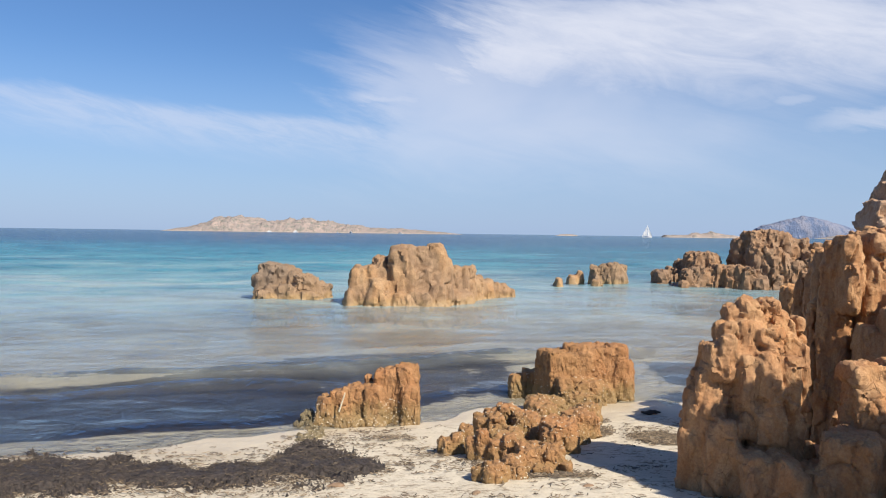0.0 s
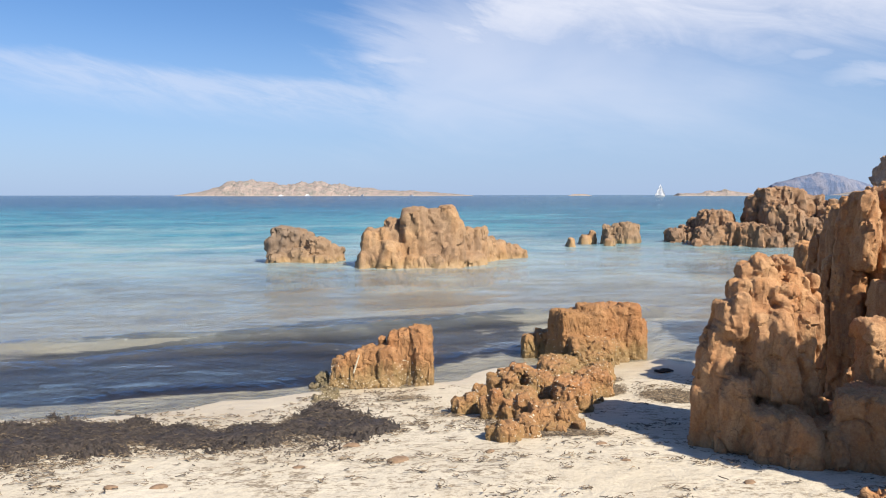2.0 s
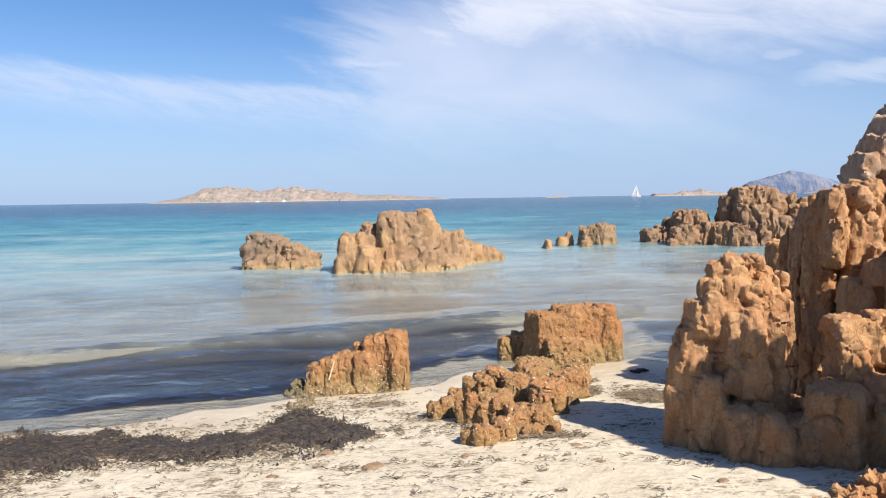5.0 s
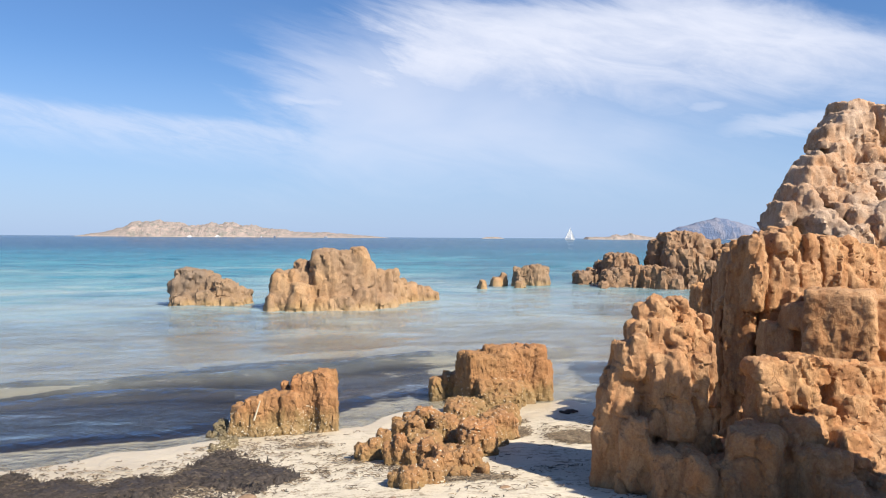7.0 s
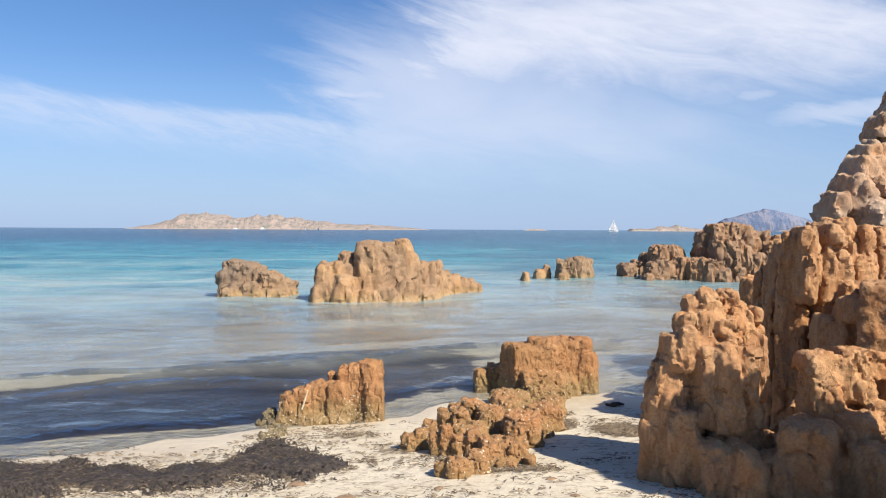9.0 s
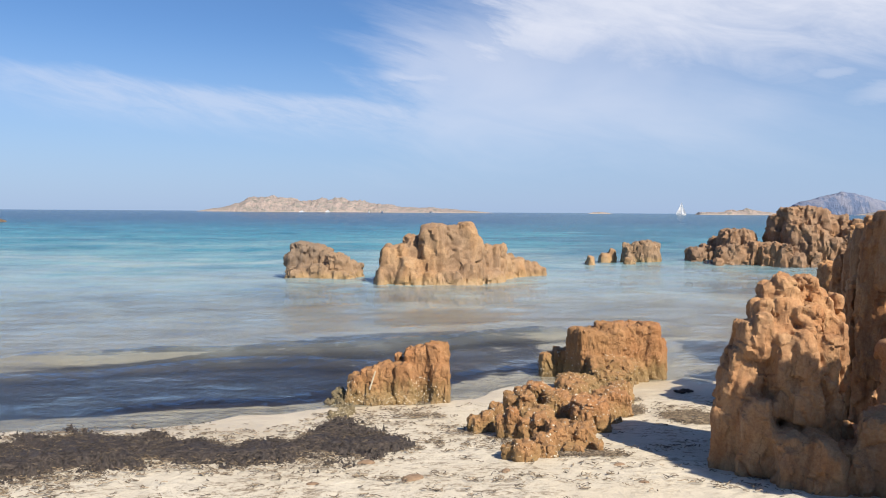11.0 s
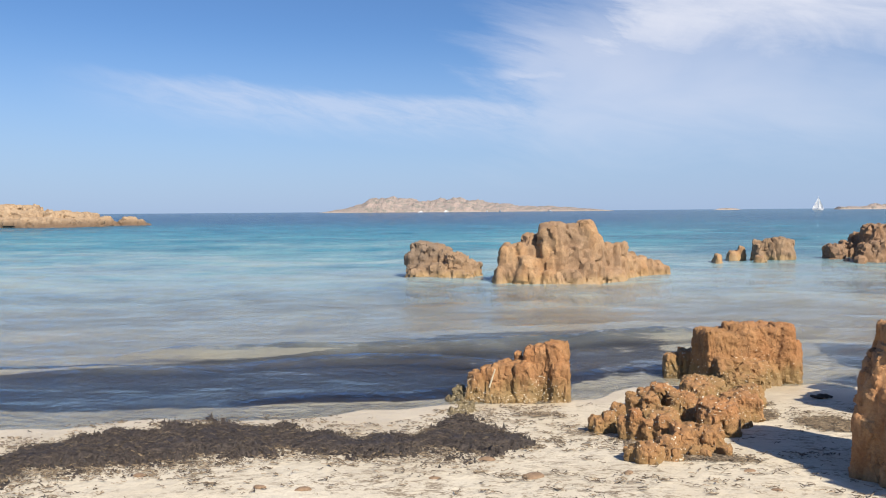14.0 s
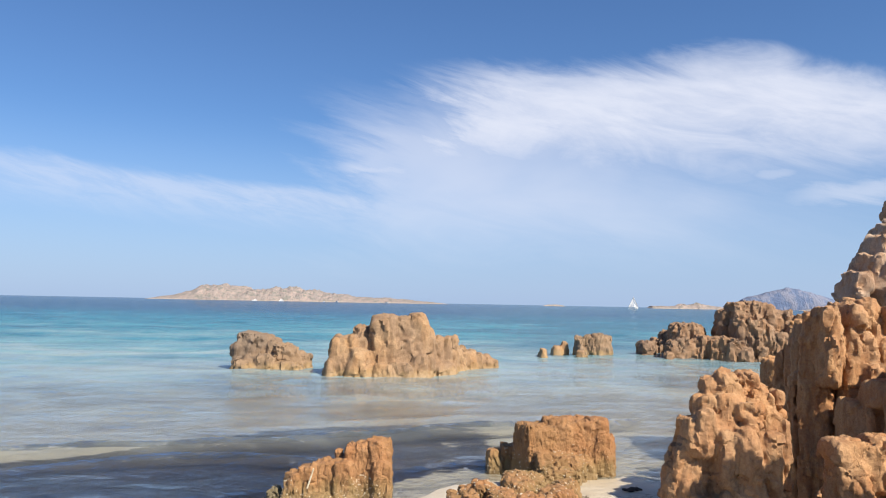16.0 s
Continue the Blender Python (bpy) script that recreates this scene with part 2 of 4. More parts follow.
def water_fill(g):
    p = pos(g)
    x, y, z = g.parts(p)
    depth = g.n("ShaderNodeAttribute", 2, props={"attribute_name": "depth"})
    n1 = g.noise(g.scale(p, (0.15, 0.30, 1)), 0.6, 9, 0.70, 0.5)
    n4 = g.noise(g.scale(p, (0.22, 0.33, 1)), 1.0, 6, 0.7, 0.3)
    n2 = g.noise(g.scale(p, (0.5, 1.0, 1)), 1.3, 5, 0.65, 0.4)
    dd = g.mul(depth, g.mul(g.lin(n1, 0.25, 0.75, 0.45, 1.6), g.mul(g.lin(n2, 0.25, 0.75, 0.75, 1.3), g.lin(n4, 0.3, 0.7, 0.65, 1.45))))
    body = g.ramp(g.m("DIVIDE", dd, 12.0), [(0.0, (0.470, 0.470, 0.440)), (0.045, (0.330, 0.395, 0.395)), (0.10, (0.145, 0.255, 0.280)),
                                          (0.18, (0.055, 0.190, 0.240)), (0.34, (0.018, 0.125, 0.190)), (0.62, (0.007, 0.050, 0.122))])
    # dark meadows on the bottom
    meadow = g.noise(g.scale(p, (0.035, 0.09, 1)), 1.0, 7, 0.66, 0.6)
    side = g.step(g.m("DIVIDE", x, g.add(y, 1.0)), -0.02, 0.16, 0.0, 0.13)
    body = g.mix(g.mul(g.step(g.add(meadow, side), 0.52, 0.66, 0.0, 0.75), g.step(depth, 0.55, 1.3)), body, (0.020, 0.092, 0.150))
    # light and shade of the wave faces, painted into the water colour
    painted_chop = g.add(g.mul(g.noise(g.scale(p, (0.12, 0.50, 1)), 1.0, 5, 0.66, 0.3), 0.55), g.mul(g.noise(g.scale(p, (0.45, 1.9, 1)), 1.0, 4, 0.66, 0.3), 0.45))
    body = g.mix(1.0, body, g.ramp(g.lin(painted_chop, 0.34, 0.66), [(0.0, (0.52, 0.60, 0.70)), (0.5, (0.94, 0.96, 0.98)), (1.0, (1.28, 1.22, 1.14))]), "MULTIPLY")
    op = g.m("SUBTRACT", 1.0, g.m("EXPONENT", g.mul(g.mul(dd, dd), -2.8)))
    clear = g.n("ShaderNodeBsdfTransparent", Color=(0.92, 0.97, 1.0))
    w1 = g.noise(g.scale(p, (0.75, 1.0, 1)), 2.6, 6, 0.68, 0.5)
    w2 = g.noise(g.scale(p, (0.5, 1.0, 1)), 0.6, 6, 0.68, 0.3)
    w3 = g.noise(g.scale(p, (0.6, 1.0, 1)), 8.0, 4, 0.65, 0.6)
    nrm = g.bump(g.add(g.add(g.mul(w1, 0.07), g.mul(w3, 0.022)), g.mul(w2, 0.16)), 0.8, 1.0)
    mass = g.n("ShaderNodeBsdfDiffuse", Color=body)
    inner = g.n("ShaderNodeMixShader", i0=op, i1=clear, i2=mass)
    foam = g.n("ShaderNodeAttribute", 2, props={"attribute_name": "foam"})
    flecks = g.noise(g.scale(p, (0.6, 1.0, 1)), 7.0, 5, 0.75, 0.8)
    inner = g.n("ShaderNodeMixShader", i0=g.mul(g.step(g.mul(foam, flecks), 0.47, 0.66), 0.5), i1=inner, i2=g.n("ShaderNodeBsdfDiffuse", Color=(0.72, 0.73, 0.72)))
    gloss = g.n("ShaderNodeBsdfGlossy", Color=(1, 1, 1), Roughness=0.07, Normal=nrm)
    fres = g.mul(g.n("ShaderNodeFresnel", IOR=1.33, Normal=nrm), g.lin(depth, 0.25, 1.4, 1.0, 0.55))
    return g.n("ShaderNodeMixShader", i0=fres, i1=inner, i2=gloss)


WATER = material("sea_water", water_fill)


def plain(name, col, rough=0.8, var=0.25, scale=20.0):
    def fill(g):
        p = pos(g)
        n = g.noise(p, scale, 5, 0.6)
        c = g.mix(g.step(n, 0.3, 0.7), tuple(v * (1 - var) for v in col), tuple(v * (1 + var) for v in col))
        return g.n("ShaderNodeBsdfPrincipled", Base_Color=c, Roughness=rough, Normal=g.bump(n, 0.4, 0.3 / scale))
    return material(name, fill)


SAIL = plain("sail_cloth", (0.80, 0.80, 0.80), 0.7, 0.05, 1.0)
HULL = plain("boat_hull", (0.585, 0.585, 0.585), 0.3, 0.05, 1.0)

# ---------------------------------------------------------------- noise in numpy


def _hash(ix, iy, iz, seed):
    h = (ix.astype(np.int64) * 374761393 + iy.astype(np.int64) * 668265263 + iz.astype(np.int64) * 2147483647 + seed * 974634777) & 0xFFFFFFFF
    h = ((h ^ (h >> 13)) * 1274126177) & 0xFFFFFFFF
    h = ((h ^ (h >> 16)) * 2246822519) & 0xFFFFFFFF
    return ((h ^ (h >> 15)) & 0xFFFFFF) / float(0xFFFFFF)


def vnoise(p, seed=0):
    """Value noise, -1 to 1."""
    i = np.floor(p)
    f = p - i
    f = f * f * f * (f * (f * 6 - 15) + 10)
    out = 0
    for dx in (0, 1):
        for dy in (0, 1):
            for dz in (0, 1):
                w = (f[:, 0] if dx else 1 - f[:, 0]) * (f[:, 1] if dy else 1 - f[:, 1]) * (f[:, 2] if dz else 1 - f[:, 2])
                out = out + w * _hash(i[:, 0] + dx, i[:, 1] + dy, i[:, 2] + dz, seed)
    return out * 2 - 1


def fbm(p, octaves=4, seed=0, gain=0.5):
    a, s, out = 1.0, 0.0, 0
    for k in range(octaves):
        out = out + a * vnoise(p * 2.03 ** k + 17.3 * k, seed + k)
        s += a
        a *= gain
    return out / s


def cells(p, seed=0):
    """Worley noise: distance to the nearest and second nearest seed, a value per cell, and a slope across each cell."""
    i = np.floor(p)
    n = len(p)
    f1, f2, val, off, key = np.full(n, 9.0), np.full(n, 9.0), np.zeros(n), np.zeros((n, 3)), np.zeros((n, 3))
    for dx in (-1, 0, 1):
        for dy in (-1, 0, 1):
            for dz in (-1, 0, 1):
                c = i + (dx, dy, dz)
                q = np.stack([_hash(c[:, 0], c[:, 1], c[:, 2], seed + k) for k in range(3)], 1) * 0.9 + 0.05 + c
                d = np.linalg.norm(q - p, axis=1)
                near = d < f1
                f2 = np.where(near, f1, np.minimum(f2, d))
                off[near], key[near] = (p - q)[near], c[near]
                f1 = np.where(near, d, f1)
    val = _hash(key[:, 0], key[:, 1], key[:, 2], seed + 7)
    tilt = np.stack([_hash(key[:, 0], key[:, 1], key[:, 2], seed + 8 + k) - 0.5 for k in range(3)], 1)
    return f1, f2, val, (tilt * off).sum(1)


def smooth(a, b, x):
    t = np.clip((x - a) / (b - a), 0, 1)
    return t * t * (3 - 2 * t)


# ---------------------------------------------------------------- meshes


def mesh_of(name, verts, faces, mat, shade=True):
    me = bpy.data.meshes.new(name)
    me.from_pydata([tuple(v) for v in verts], [], [tuple(f) for f in faces])
    me.materials.append(mat)
    if shade:
        me.polygons.foreach_set("use_smooth", [True] * len(me.polygons))
    me.update()
    return me


def part(name, bm, mat, parent=None, label=""):
    me = bpy.data.meshes.new(name)
    bm.to_mesh(me)
    bm.free()
    me.materials.append(mat)
    ob = new(name, me)
    ob.parent = parent
    return tagged(ob, label)


def L(x, y, z0, z1, rx, ry, turn=0, lean=0.0, p=3.0):
    """One lobe of a rock: its middle, foot, top, half width, half depth, turn, how far its top leans, and how square it is."""
    return x, y, z0, z1, rx, ry, turn, lean, p


def rock(name, lobes, mat, voxel, label, seed=1, size=0.2, tall=2.2, groove=0.02, pillow=0.01, facet=0.03, cross=0.7, rib=0.0, fine=0.006, wear=1, group="", category="rock"):
    """A weathered rock: lobes grown together, parted by winding clefts, broken into facets and roughened."""
    bm = bmesh.new()
    rnd = random.Random(seed)
    for k, (x, y, z0, z1, rx, ry, turn, lean, p) in enumerate(lobes):
        made = bmesh.ops.create_icosphere(bm, subdivisions=4, radius=1.0)["verts"]
        u = np.array([v.co[:] for v in made])
        r = np.full(len(u), 9.0)
        for ax in ((1, 0, 0), (-1, 0, 0), (0, 1, 0), (0, -1, 0), (0, 0, 1), (0, 0, -1)):
            r = np.minimum(r, rnd.uniform(0.93, 1.0) / np.maximum(u @ np.array(ax), 1e-3))
        for _ in range(14):
            n = Vector((rnd.gauss(0, 1), rnd.gauss(0, 1), rnd.gauss(0.1, 0.7))).normalized()
            r = np.minimum(r, (0.80 + 0.085 * p + rnd.uniform(0.0, 0.2)) / np.maximum(u @ np.array(n[:]), 1e-3))
        s = u * (r * (1 + 0.05 * fbm(u * 2.2 + 7.1 * k, 2, seed + k)))[:, None]
        up = s[:, 2] * 0.5 + 0.5
        taper = 1.05 - 0.12 * up
        an = radians(turn + rnd.uniform(-6, 6))
        qx, qy = s[:, 0] * rx * taper, s[:, 1] * ry * taper
        px = x + qx * math.cos(an) - qy * math.sin(an) + lean * up
        py = y + qx * math.sin(an) + qy * math.cos(an)
        pz = z0 + up * (z1 - z0)
        for v, c in zip(made, np.stack([px, py, pz], 1)):
            v.co = c
    me = bpy.data.meshes.new(name)
    bm.to_mesh(me)
    bm.free()
    ob = new(name, me)
    mod = ob.modifiers.new("grow", "REMESH")
    mod.mode, mod.voxel_size = "VOXEL", voxel
    dg = bpy.context.evaluated_depsgraph_get()
    dg.update()
    grown = bpy.data.meshes.new_from_object(ob.evaluated_get(dg))
    ob.modifiers.clear()
    ob.data = grown
    bpy.data.meshes.remove(me)
    n = len(grown.vertices)
    co, no = np.empty(n * 3), np.empty(n * 3)
    grown.vertices.foreach_get("co", co)
    grown.vertex_normals.foreach_get("vector", no)
    co, no = co.reshape(-1, 3), no.reshape(-1, 3)
    # wear the creases between the lobes
    ed = np.empty(len(grown.edges) * 2, int)
    grown.edges.foreach_get("vertices", ed)
    i, j = ed[0::2], ed[1::2]
    deg = np.bincount(ed, minlength=n)[:, None]
    for _ in range(wear):
        s = np.stack([np.bincount(i, co[j, k], n) + np.bincount(j, co[i, k], n) for k in range(3)], 1)
        co = 0.4 * co + 0.6 * s / deg
    warp = np.stack([fbm(co / (size * 1.5), 3, seed + 31 + k, 0.5) for k in range(3)], 1)
    w = co + warp * size * 0.40
    gape = np.clip(0.35 + 1.6 * fbm(co / (size * 1.4), 2, seed + 62), 0.0, 1.4)
    # clefts that run down the rock, and shorter slanting cracks across it
    n1 = fbm(w / np.array([size, size, size * tall]), 2, seed + 5, 0.4)
    d = -groove * gape * np.exp(-(n1 / 0.035) ** 2) + groove * 0.25 * smooth(0.0, 0.3, np.abs(n1))
    q = np.stack([w[:, 0] + 0.35 * w[:, 2], w[:, 1], w[:, 2] - 0.25 * w[:, 0]], 1) / np.array([size * 1.7, size * 1.7, size * 0.75])
    n2 = fbm(q, 2, seed + 9, 0.4)
    gate = smooth(0.0, 0.35, fbm(co / (size * 1.1), 2, seed + 71))
    d += cross * (-groove * 0.8 * gate * np.exp(-(n2 / 0.035) ** 2))
    # broken faces at three sizes, each with its own tilt
    for k, (part_size, much) in enumerate(((0.8, 1.0), (0.36, 0.6), (0.16, 0.25))):
        f1, f2, val, slope = cells((co + warp * size * part_size * 0.5) / (size * part_size * np.array([0.8, 0.8, 0.8 * (1 + (tall - 1) * 0.6)])), seed + 40 + k)
        d += facet * much * (slope * 1.8 + (val - 0.5) * 0.45 - 0.2 * (1 - smooth(0.0, 0.06, f2 - f1)))
    b1 = np.abs(fbm(w / np.array([size * 0.55, size * 0.55, size * 0.75]), 2, seed + 11, 0.4))
    d += pillow * (smooth(0.0, 0.5, b1) - 0.5) + pillow * fbm(co / (size * 0.3), 3, seed + 12, 0.6)
    # splintered ribs
    if rib:
        b3 = fbm(w / np.array([size * 0.28, size * 0.28, size * 1.8]), 2, seed + 14, 0.5)
        d += rib * (np.abs(b3) * 2 - 0.5)
    d += fine * fbm(co / (size * 0.09), 3, seed + 4, 0.6)
    out = co + no * d[:, None]
    grown.vertices.foreach_set("co", out.ravel())
    grown.materials.clear()
    grown.materials.append(mat)
    grown.polygons.foreach_set("use_smooth", [True] * len(grown.polygons))
    grown.update()
    grown.set_sharp_from_angle(angle=radians(42))
    return tagged(ob, label, category, group)


# ---------------------------------------------------------------- ground and sea


def shore(x):
    """How far out the water's edge lies."""
    return 7.4 + 0.37 * np.clip(x, -9, 3.0) + 0.10 * np.sin(x * 1.9 + 0.6) + 0.05 * np.sin(x * 4.3) - 0.28 * np.exp(-((x + 2.4) / 1.5) ** 2)


def ground_z(x, y):
    s = y - shore(x)
    land = -0.055 * s
    sea = -0.046 * s - 0.00006 * np.clip(s, 0, 200) ** 2
    z = np.where(s < 0, np.minimum(land, 0.9), np.maximum(sea, -12.0))
    p = np.stack([x / 0.9, y / 0.6, 0 * x], 1)
    near = np.exp(-(np.hypot(x, y - 4) / 14) ** 2)
    return z + near * (0.018 * fbm(p, 3, 77) + 0.008 * fbm(p * 5, 2, 78) * (s < 0.3))


def graded(lo, hi, fine, grow):
    vals, step, v = [0.0], fine, 0.0
    while v < hi:
        v += step
        step *= grow
        vals.append(min(v, hi))
    neg, step, v = [], fine, 0.0
    while v > lo:
        v -= step
        step *= grow
        neg.append(max(v, lo))
    return np.array(neg[::-1] + vals)


def sheet(xs, ys, zf):
    X, Y = np.meshgrid(xs, ys)
    x, y = X.ravel(), Y.ravel()
    v = np.stack([x, y, zf(x, y)], 1)
    w = len(xs)
    i = (np.arange(len(ys) - 1)[:, None] * w + np.arange(w - 1)[None]).ravel()
    return v, np.stack([i, i + 1, i + 1 + w, i + w], 1)


def weed_mask(x, y):
    """Where torn seagrass drifts over the bottom close to the beach."""
    s = y - shore(x)
    far = np.interp(x, [-12, -8, -6.4, -5.4, -4.3, -3.3, -2.4, -1.5, 0, 1.5, 3, 5], [6.0, 7.2, 8.4, 9.0, 9.7, 11.2, 12.4, 13.0, 13.2, 12.8, 12.4, 11.5])
    near = smooth(0.2, 0.9, s - 0.25 * np.clip(x + 0.5, 0, 2))
    a = near * (1 - smooth(-0.6, 0.4, y - far))
    return a * (1.0 - 0.42 * smooth(-1.0, 0.5, x) - 0.58 * smooth(0.6, 1.8, x))


def build_ground():
    xs, ys = graded(-4500, 4500, 0.09, 1.035), graded(-60, 4800, 0.09, 1.03)
    v, f = sheet(xs, ys, ground_z)
    ob = new("ground", mesh_of("ground", v, f, SAND))
    at = ob.data.attributes.new("weed", "FLOAT", "POINT")
    at.data.foreach_set("value", weed_mask(v[:, 0], v[:, 1]))
    tagged(ob, "pale sandy beach sloping down under the sea", "beach", kind="structure")


def crests(x, s):
    """Small waves running in to the beach: their height, and where they break."""
    crest, foam = 0 * x, 0 * x
    for at, wide, high, k in ((0.8, 0.13, 0.06, 1), (1.9, 0.16, 0.09, 2), (3.3, 0.2, 0.14, 3), (5.2, 0.5, 0.08, 4), (7.5, 0.7, 0.07, 5), (10.0, 0.8, 0.06, 7), (13.0, 1.0, 0.06, 6)):
        wob = at + 0.45 * at ** 0.5 * vnoise(np.stack([x / 2.6, 0 * x, 0 * x + k], 1), 50 + k)
        on = np.clip(0.55 + 0.8 * vnoise(np.stack([x / 2.2, 0 * x, 0 * x + k], 1), 60 + k), 0, 1)
        u = (s - wob) / wide
        shape = np.exp(-np.where(u < 0, u * 1.6, u) ** 2)
        crest = crest + high * on * shape
        if k in (2, 3, 4):
            foam = np.maximum(foam, np.exp(-((u + 0.4) / 0.6) ** 2) * smooth(0.55, 0.95, on))
    return crest, foam * smooth(0.5, -1.5, x)


def sea_z(x, y):
    s = np.clip(y - shore(x), 0, 400)
    p = np.stack([x / 3.0, y / 1.2, 0 * x], 1)
    n1 = fbm(p, 3, 40)
    near = smooth(0.1, 1.2, s)
    crest = crests(x, s)[0]
    far = smooth(3.0, 14.0, s)
    q = np.stack([x / 5.0, y / 1.5, 0 * x], 1)
    w = 0.04 * n1 + 0.03 * fbm(p * 3.5, 3, 41) + far * (0.10 * fbm(q, 3, 43, 0.6) + 0.05 * fbm(q * 2.3, 2, 44))
    return (w * near + crest) * np.exp(-np.clip(y - 60, 0, 1e4) / 110)


def build_sea():
    xs, ys = graded(-4500, 4500, 0.12, 1.035), 4.5 + graded(0, 4795, 0.07, 1.012)
    v, f = sheet(xs, ys, sea_z)
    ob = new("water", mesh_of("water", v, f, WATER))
    foam = ob.data.attributes.new("foam", "FLOAT", "POINT")
    foam.data.foreach_set("value", crests(v[:, 0], np.clip(v[:, 1] - shore(v[:, 0]), 0, 400))[1])
    at = ob.data.attributes.new("depth", "FLOAT", "POINT")
    d = np.clip(v[:, 2] - ground_z(v[:, 0], v[:, 1]), 0, 20)
    at.data.foreach_set("value", d)
    tagged(ob, "clear turquoise sea water deepening to dark blue", "sea", kind="structure")


build_ground()
build_sea()

# ---------------------------------------------------------------- rocks in the sea
rock("sea_rock", [
    L(-1.06, 19.30, 0.09, 1.45, 0.321, 0.50, p=3.5), L(-0.96, 19.45, 0.72, 1.46, 0.284, 0.45), L(-0.53, 19.50, 0.24, 1.48, 0.219, 0.40, p=4),
    L(-0.18, 19.50, 0.23, 1.52, 0.263, 0.42, p=3.2), L(0.03, 19.60, 0.08, 1.15, 0.193, 0.40), L(-0.45, 19.20, 0.28, 0.90, 0.153, 0.30, p=4),
    L(-0.67, 19.10, 0.13, 0.86, 0.116, 0.25), L(-1.58, 19.50, 0.10, 1.18, 0.236, 0.50), L(-1.86, 19.20, -0.90, 0.98, 0.232, 0.50),
    L(-2.12, 19.10, -0.90, 0.98, 0.230, 0.45), L(-2.31, 18.90, -0.90, 0.38, 0.163, 0.40), L(-1.60, 18.95, -0.90, 0.66, 0.367, 0.45)] + [
    L(-1.05, 18.90, -0.90, 0.33, 0.276, 0.40), L(-0.59, 18.95, -0.90, 0.37, 0.278, 0.40), L(-0.15, 19.20, -0.90, 0.54, 0.212, 0.40),
    L(0.21, 19.80, -0.90, 0.92, 0.102, 0.30), L(0.41, 19.90, -0.90, 0.95, 0.091, 0.30, lean=-0.05),
    L(0.59, 20.00, -0.90, 0.93, 0.099, 0.30, lean=-0.05), L(0.80, 20.20, -0.90, 0.92, 0.117, 0.32, lean=-0.07),
    L(0.99, 20.40, -0.90, 0.69, 0.139, 0.35, lean=-0.08), L(1.28, 20.70, -0.90, 0.57, 0.180, 0.40, lean=-0.08),
    L(1.53, 21.00, -0.90, 0.46, 0.118, 0.30, lean=-0.06), L(1.74, 21.20, -0.90, 0.38, 0.114, 0.30, lean=-0.06),
    L(1.95, 21.40, -0.90, 0.28, 0.118, 0.28, lean=-0.06)] + [
    L(0.47, 19.70, -0.90, 0.31, 0.365, 0.40), L(-1.07, 19.30, -0.90, 0.11, 1.408, 0.70)],
    ROCK_SEA, 0.045, "large orange granite rock rising from the shallow sea", seed=3, size=0.6, tall=2.4, groove=0.075, pillow=0.012, facet=0.06, wear=1, fine=0.02)
rock("sea_rock", [
    L(-4.93, 20.20, -1.00, 0.66, 0.137, 0.34), L(-4.71, 20.50, 0.17, 0.93, 0.229, 0.45, p=3.5),
    L(-4.33, 20.60, 0.16, 0.91, 0.292, 0.45, lean=-0.05, p=3.5), L(-3.94, 20.50, 0.12, 0.77, 0.170, 0.40, lean=-0.06),
    L(-3.61, 20.30, 0.14, 0.65, 0.277, 0.40, lean=-0.10), L(-3.30, 20.40, -1.00, 0.50, 0.194, 0.40, lean=-0.10),
    L(-3.08, 20.50, -1.00, 0.39, 0.147, 0.30, lean=-0.07), L(-4.35, 20.00, -1.00, 0.40, 0.495, 0.40), L(-4.65, 19.70, -1.00, 0.24, 0.255, 0.30),
    L(-3.75, 20.00, -1.00, 0.21, 0.617, 0.35)],
    ROCK_DULL, 0.045, "lower grey-brown granite rock in the shallow sea", seed=7, size=0.5, tall=1.2, groove=0.05, pillow=0.015, facet=0.07, wear=1, fine=0.02)
rock("sea_rock", [
    L(5.66, 28.30, -1.50, 0.71, 0.168, 0.35), L(5.95, 28.40, -1.50, 0.74, 0.181, 0.40), L(6.30, 28.40, -1.50, 0.80, 0.230, 0.50),
    L(6.67, 28.50, -1.50, 0.76, 0.191, 0.45), L(5.53, 27.20, -1.50, 0.15, 0.170, 0.25)],
    ROCK_DULL, 0.05, "small square brown rock stub in the sea", seed=9, size=0.4, tall=4.0, groove=0.06, pillow=0.02, facet=0.06, rib=0.03, wear=1, fine=0.02)
rock("skerry", [
    L(5.38, 26.80, -1.40, 0.25, 0.18, 0.26)],
    ROCK_SEA, 0.04, "pale low rock awash beside a rock stub", seed=10, size=0.4, group="low skerries")
rock("skerry", [
    L(4.09, 26.80, -1.40, 0.30, 0.18, 0.25)],
    ROCK_SEA, 0.04, "small pale rounded rock awash in the sea", seed=11, size=0.4, group="low skerries")
rock("skerry", [
    L(4.93, 28.80, -1.40, 0.34, 0.27, 0.38), L(5.17, 28.80, -1.40, 0.46, 0.13, 0.20)],
    ROCK_SEA, 0.05, "flat brown rock just breaking the sea surface", seed=13, size=0.4, group="low skerries")
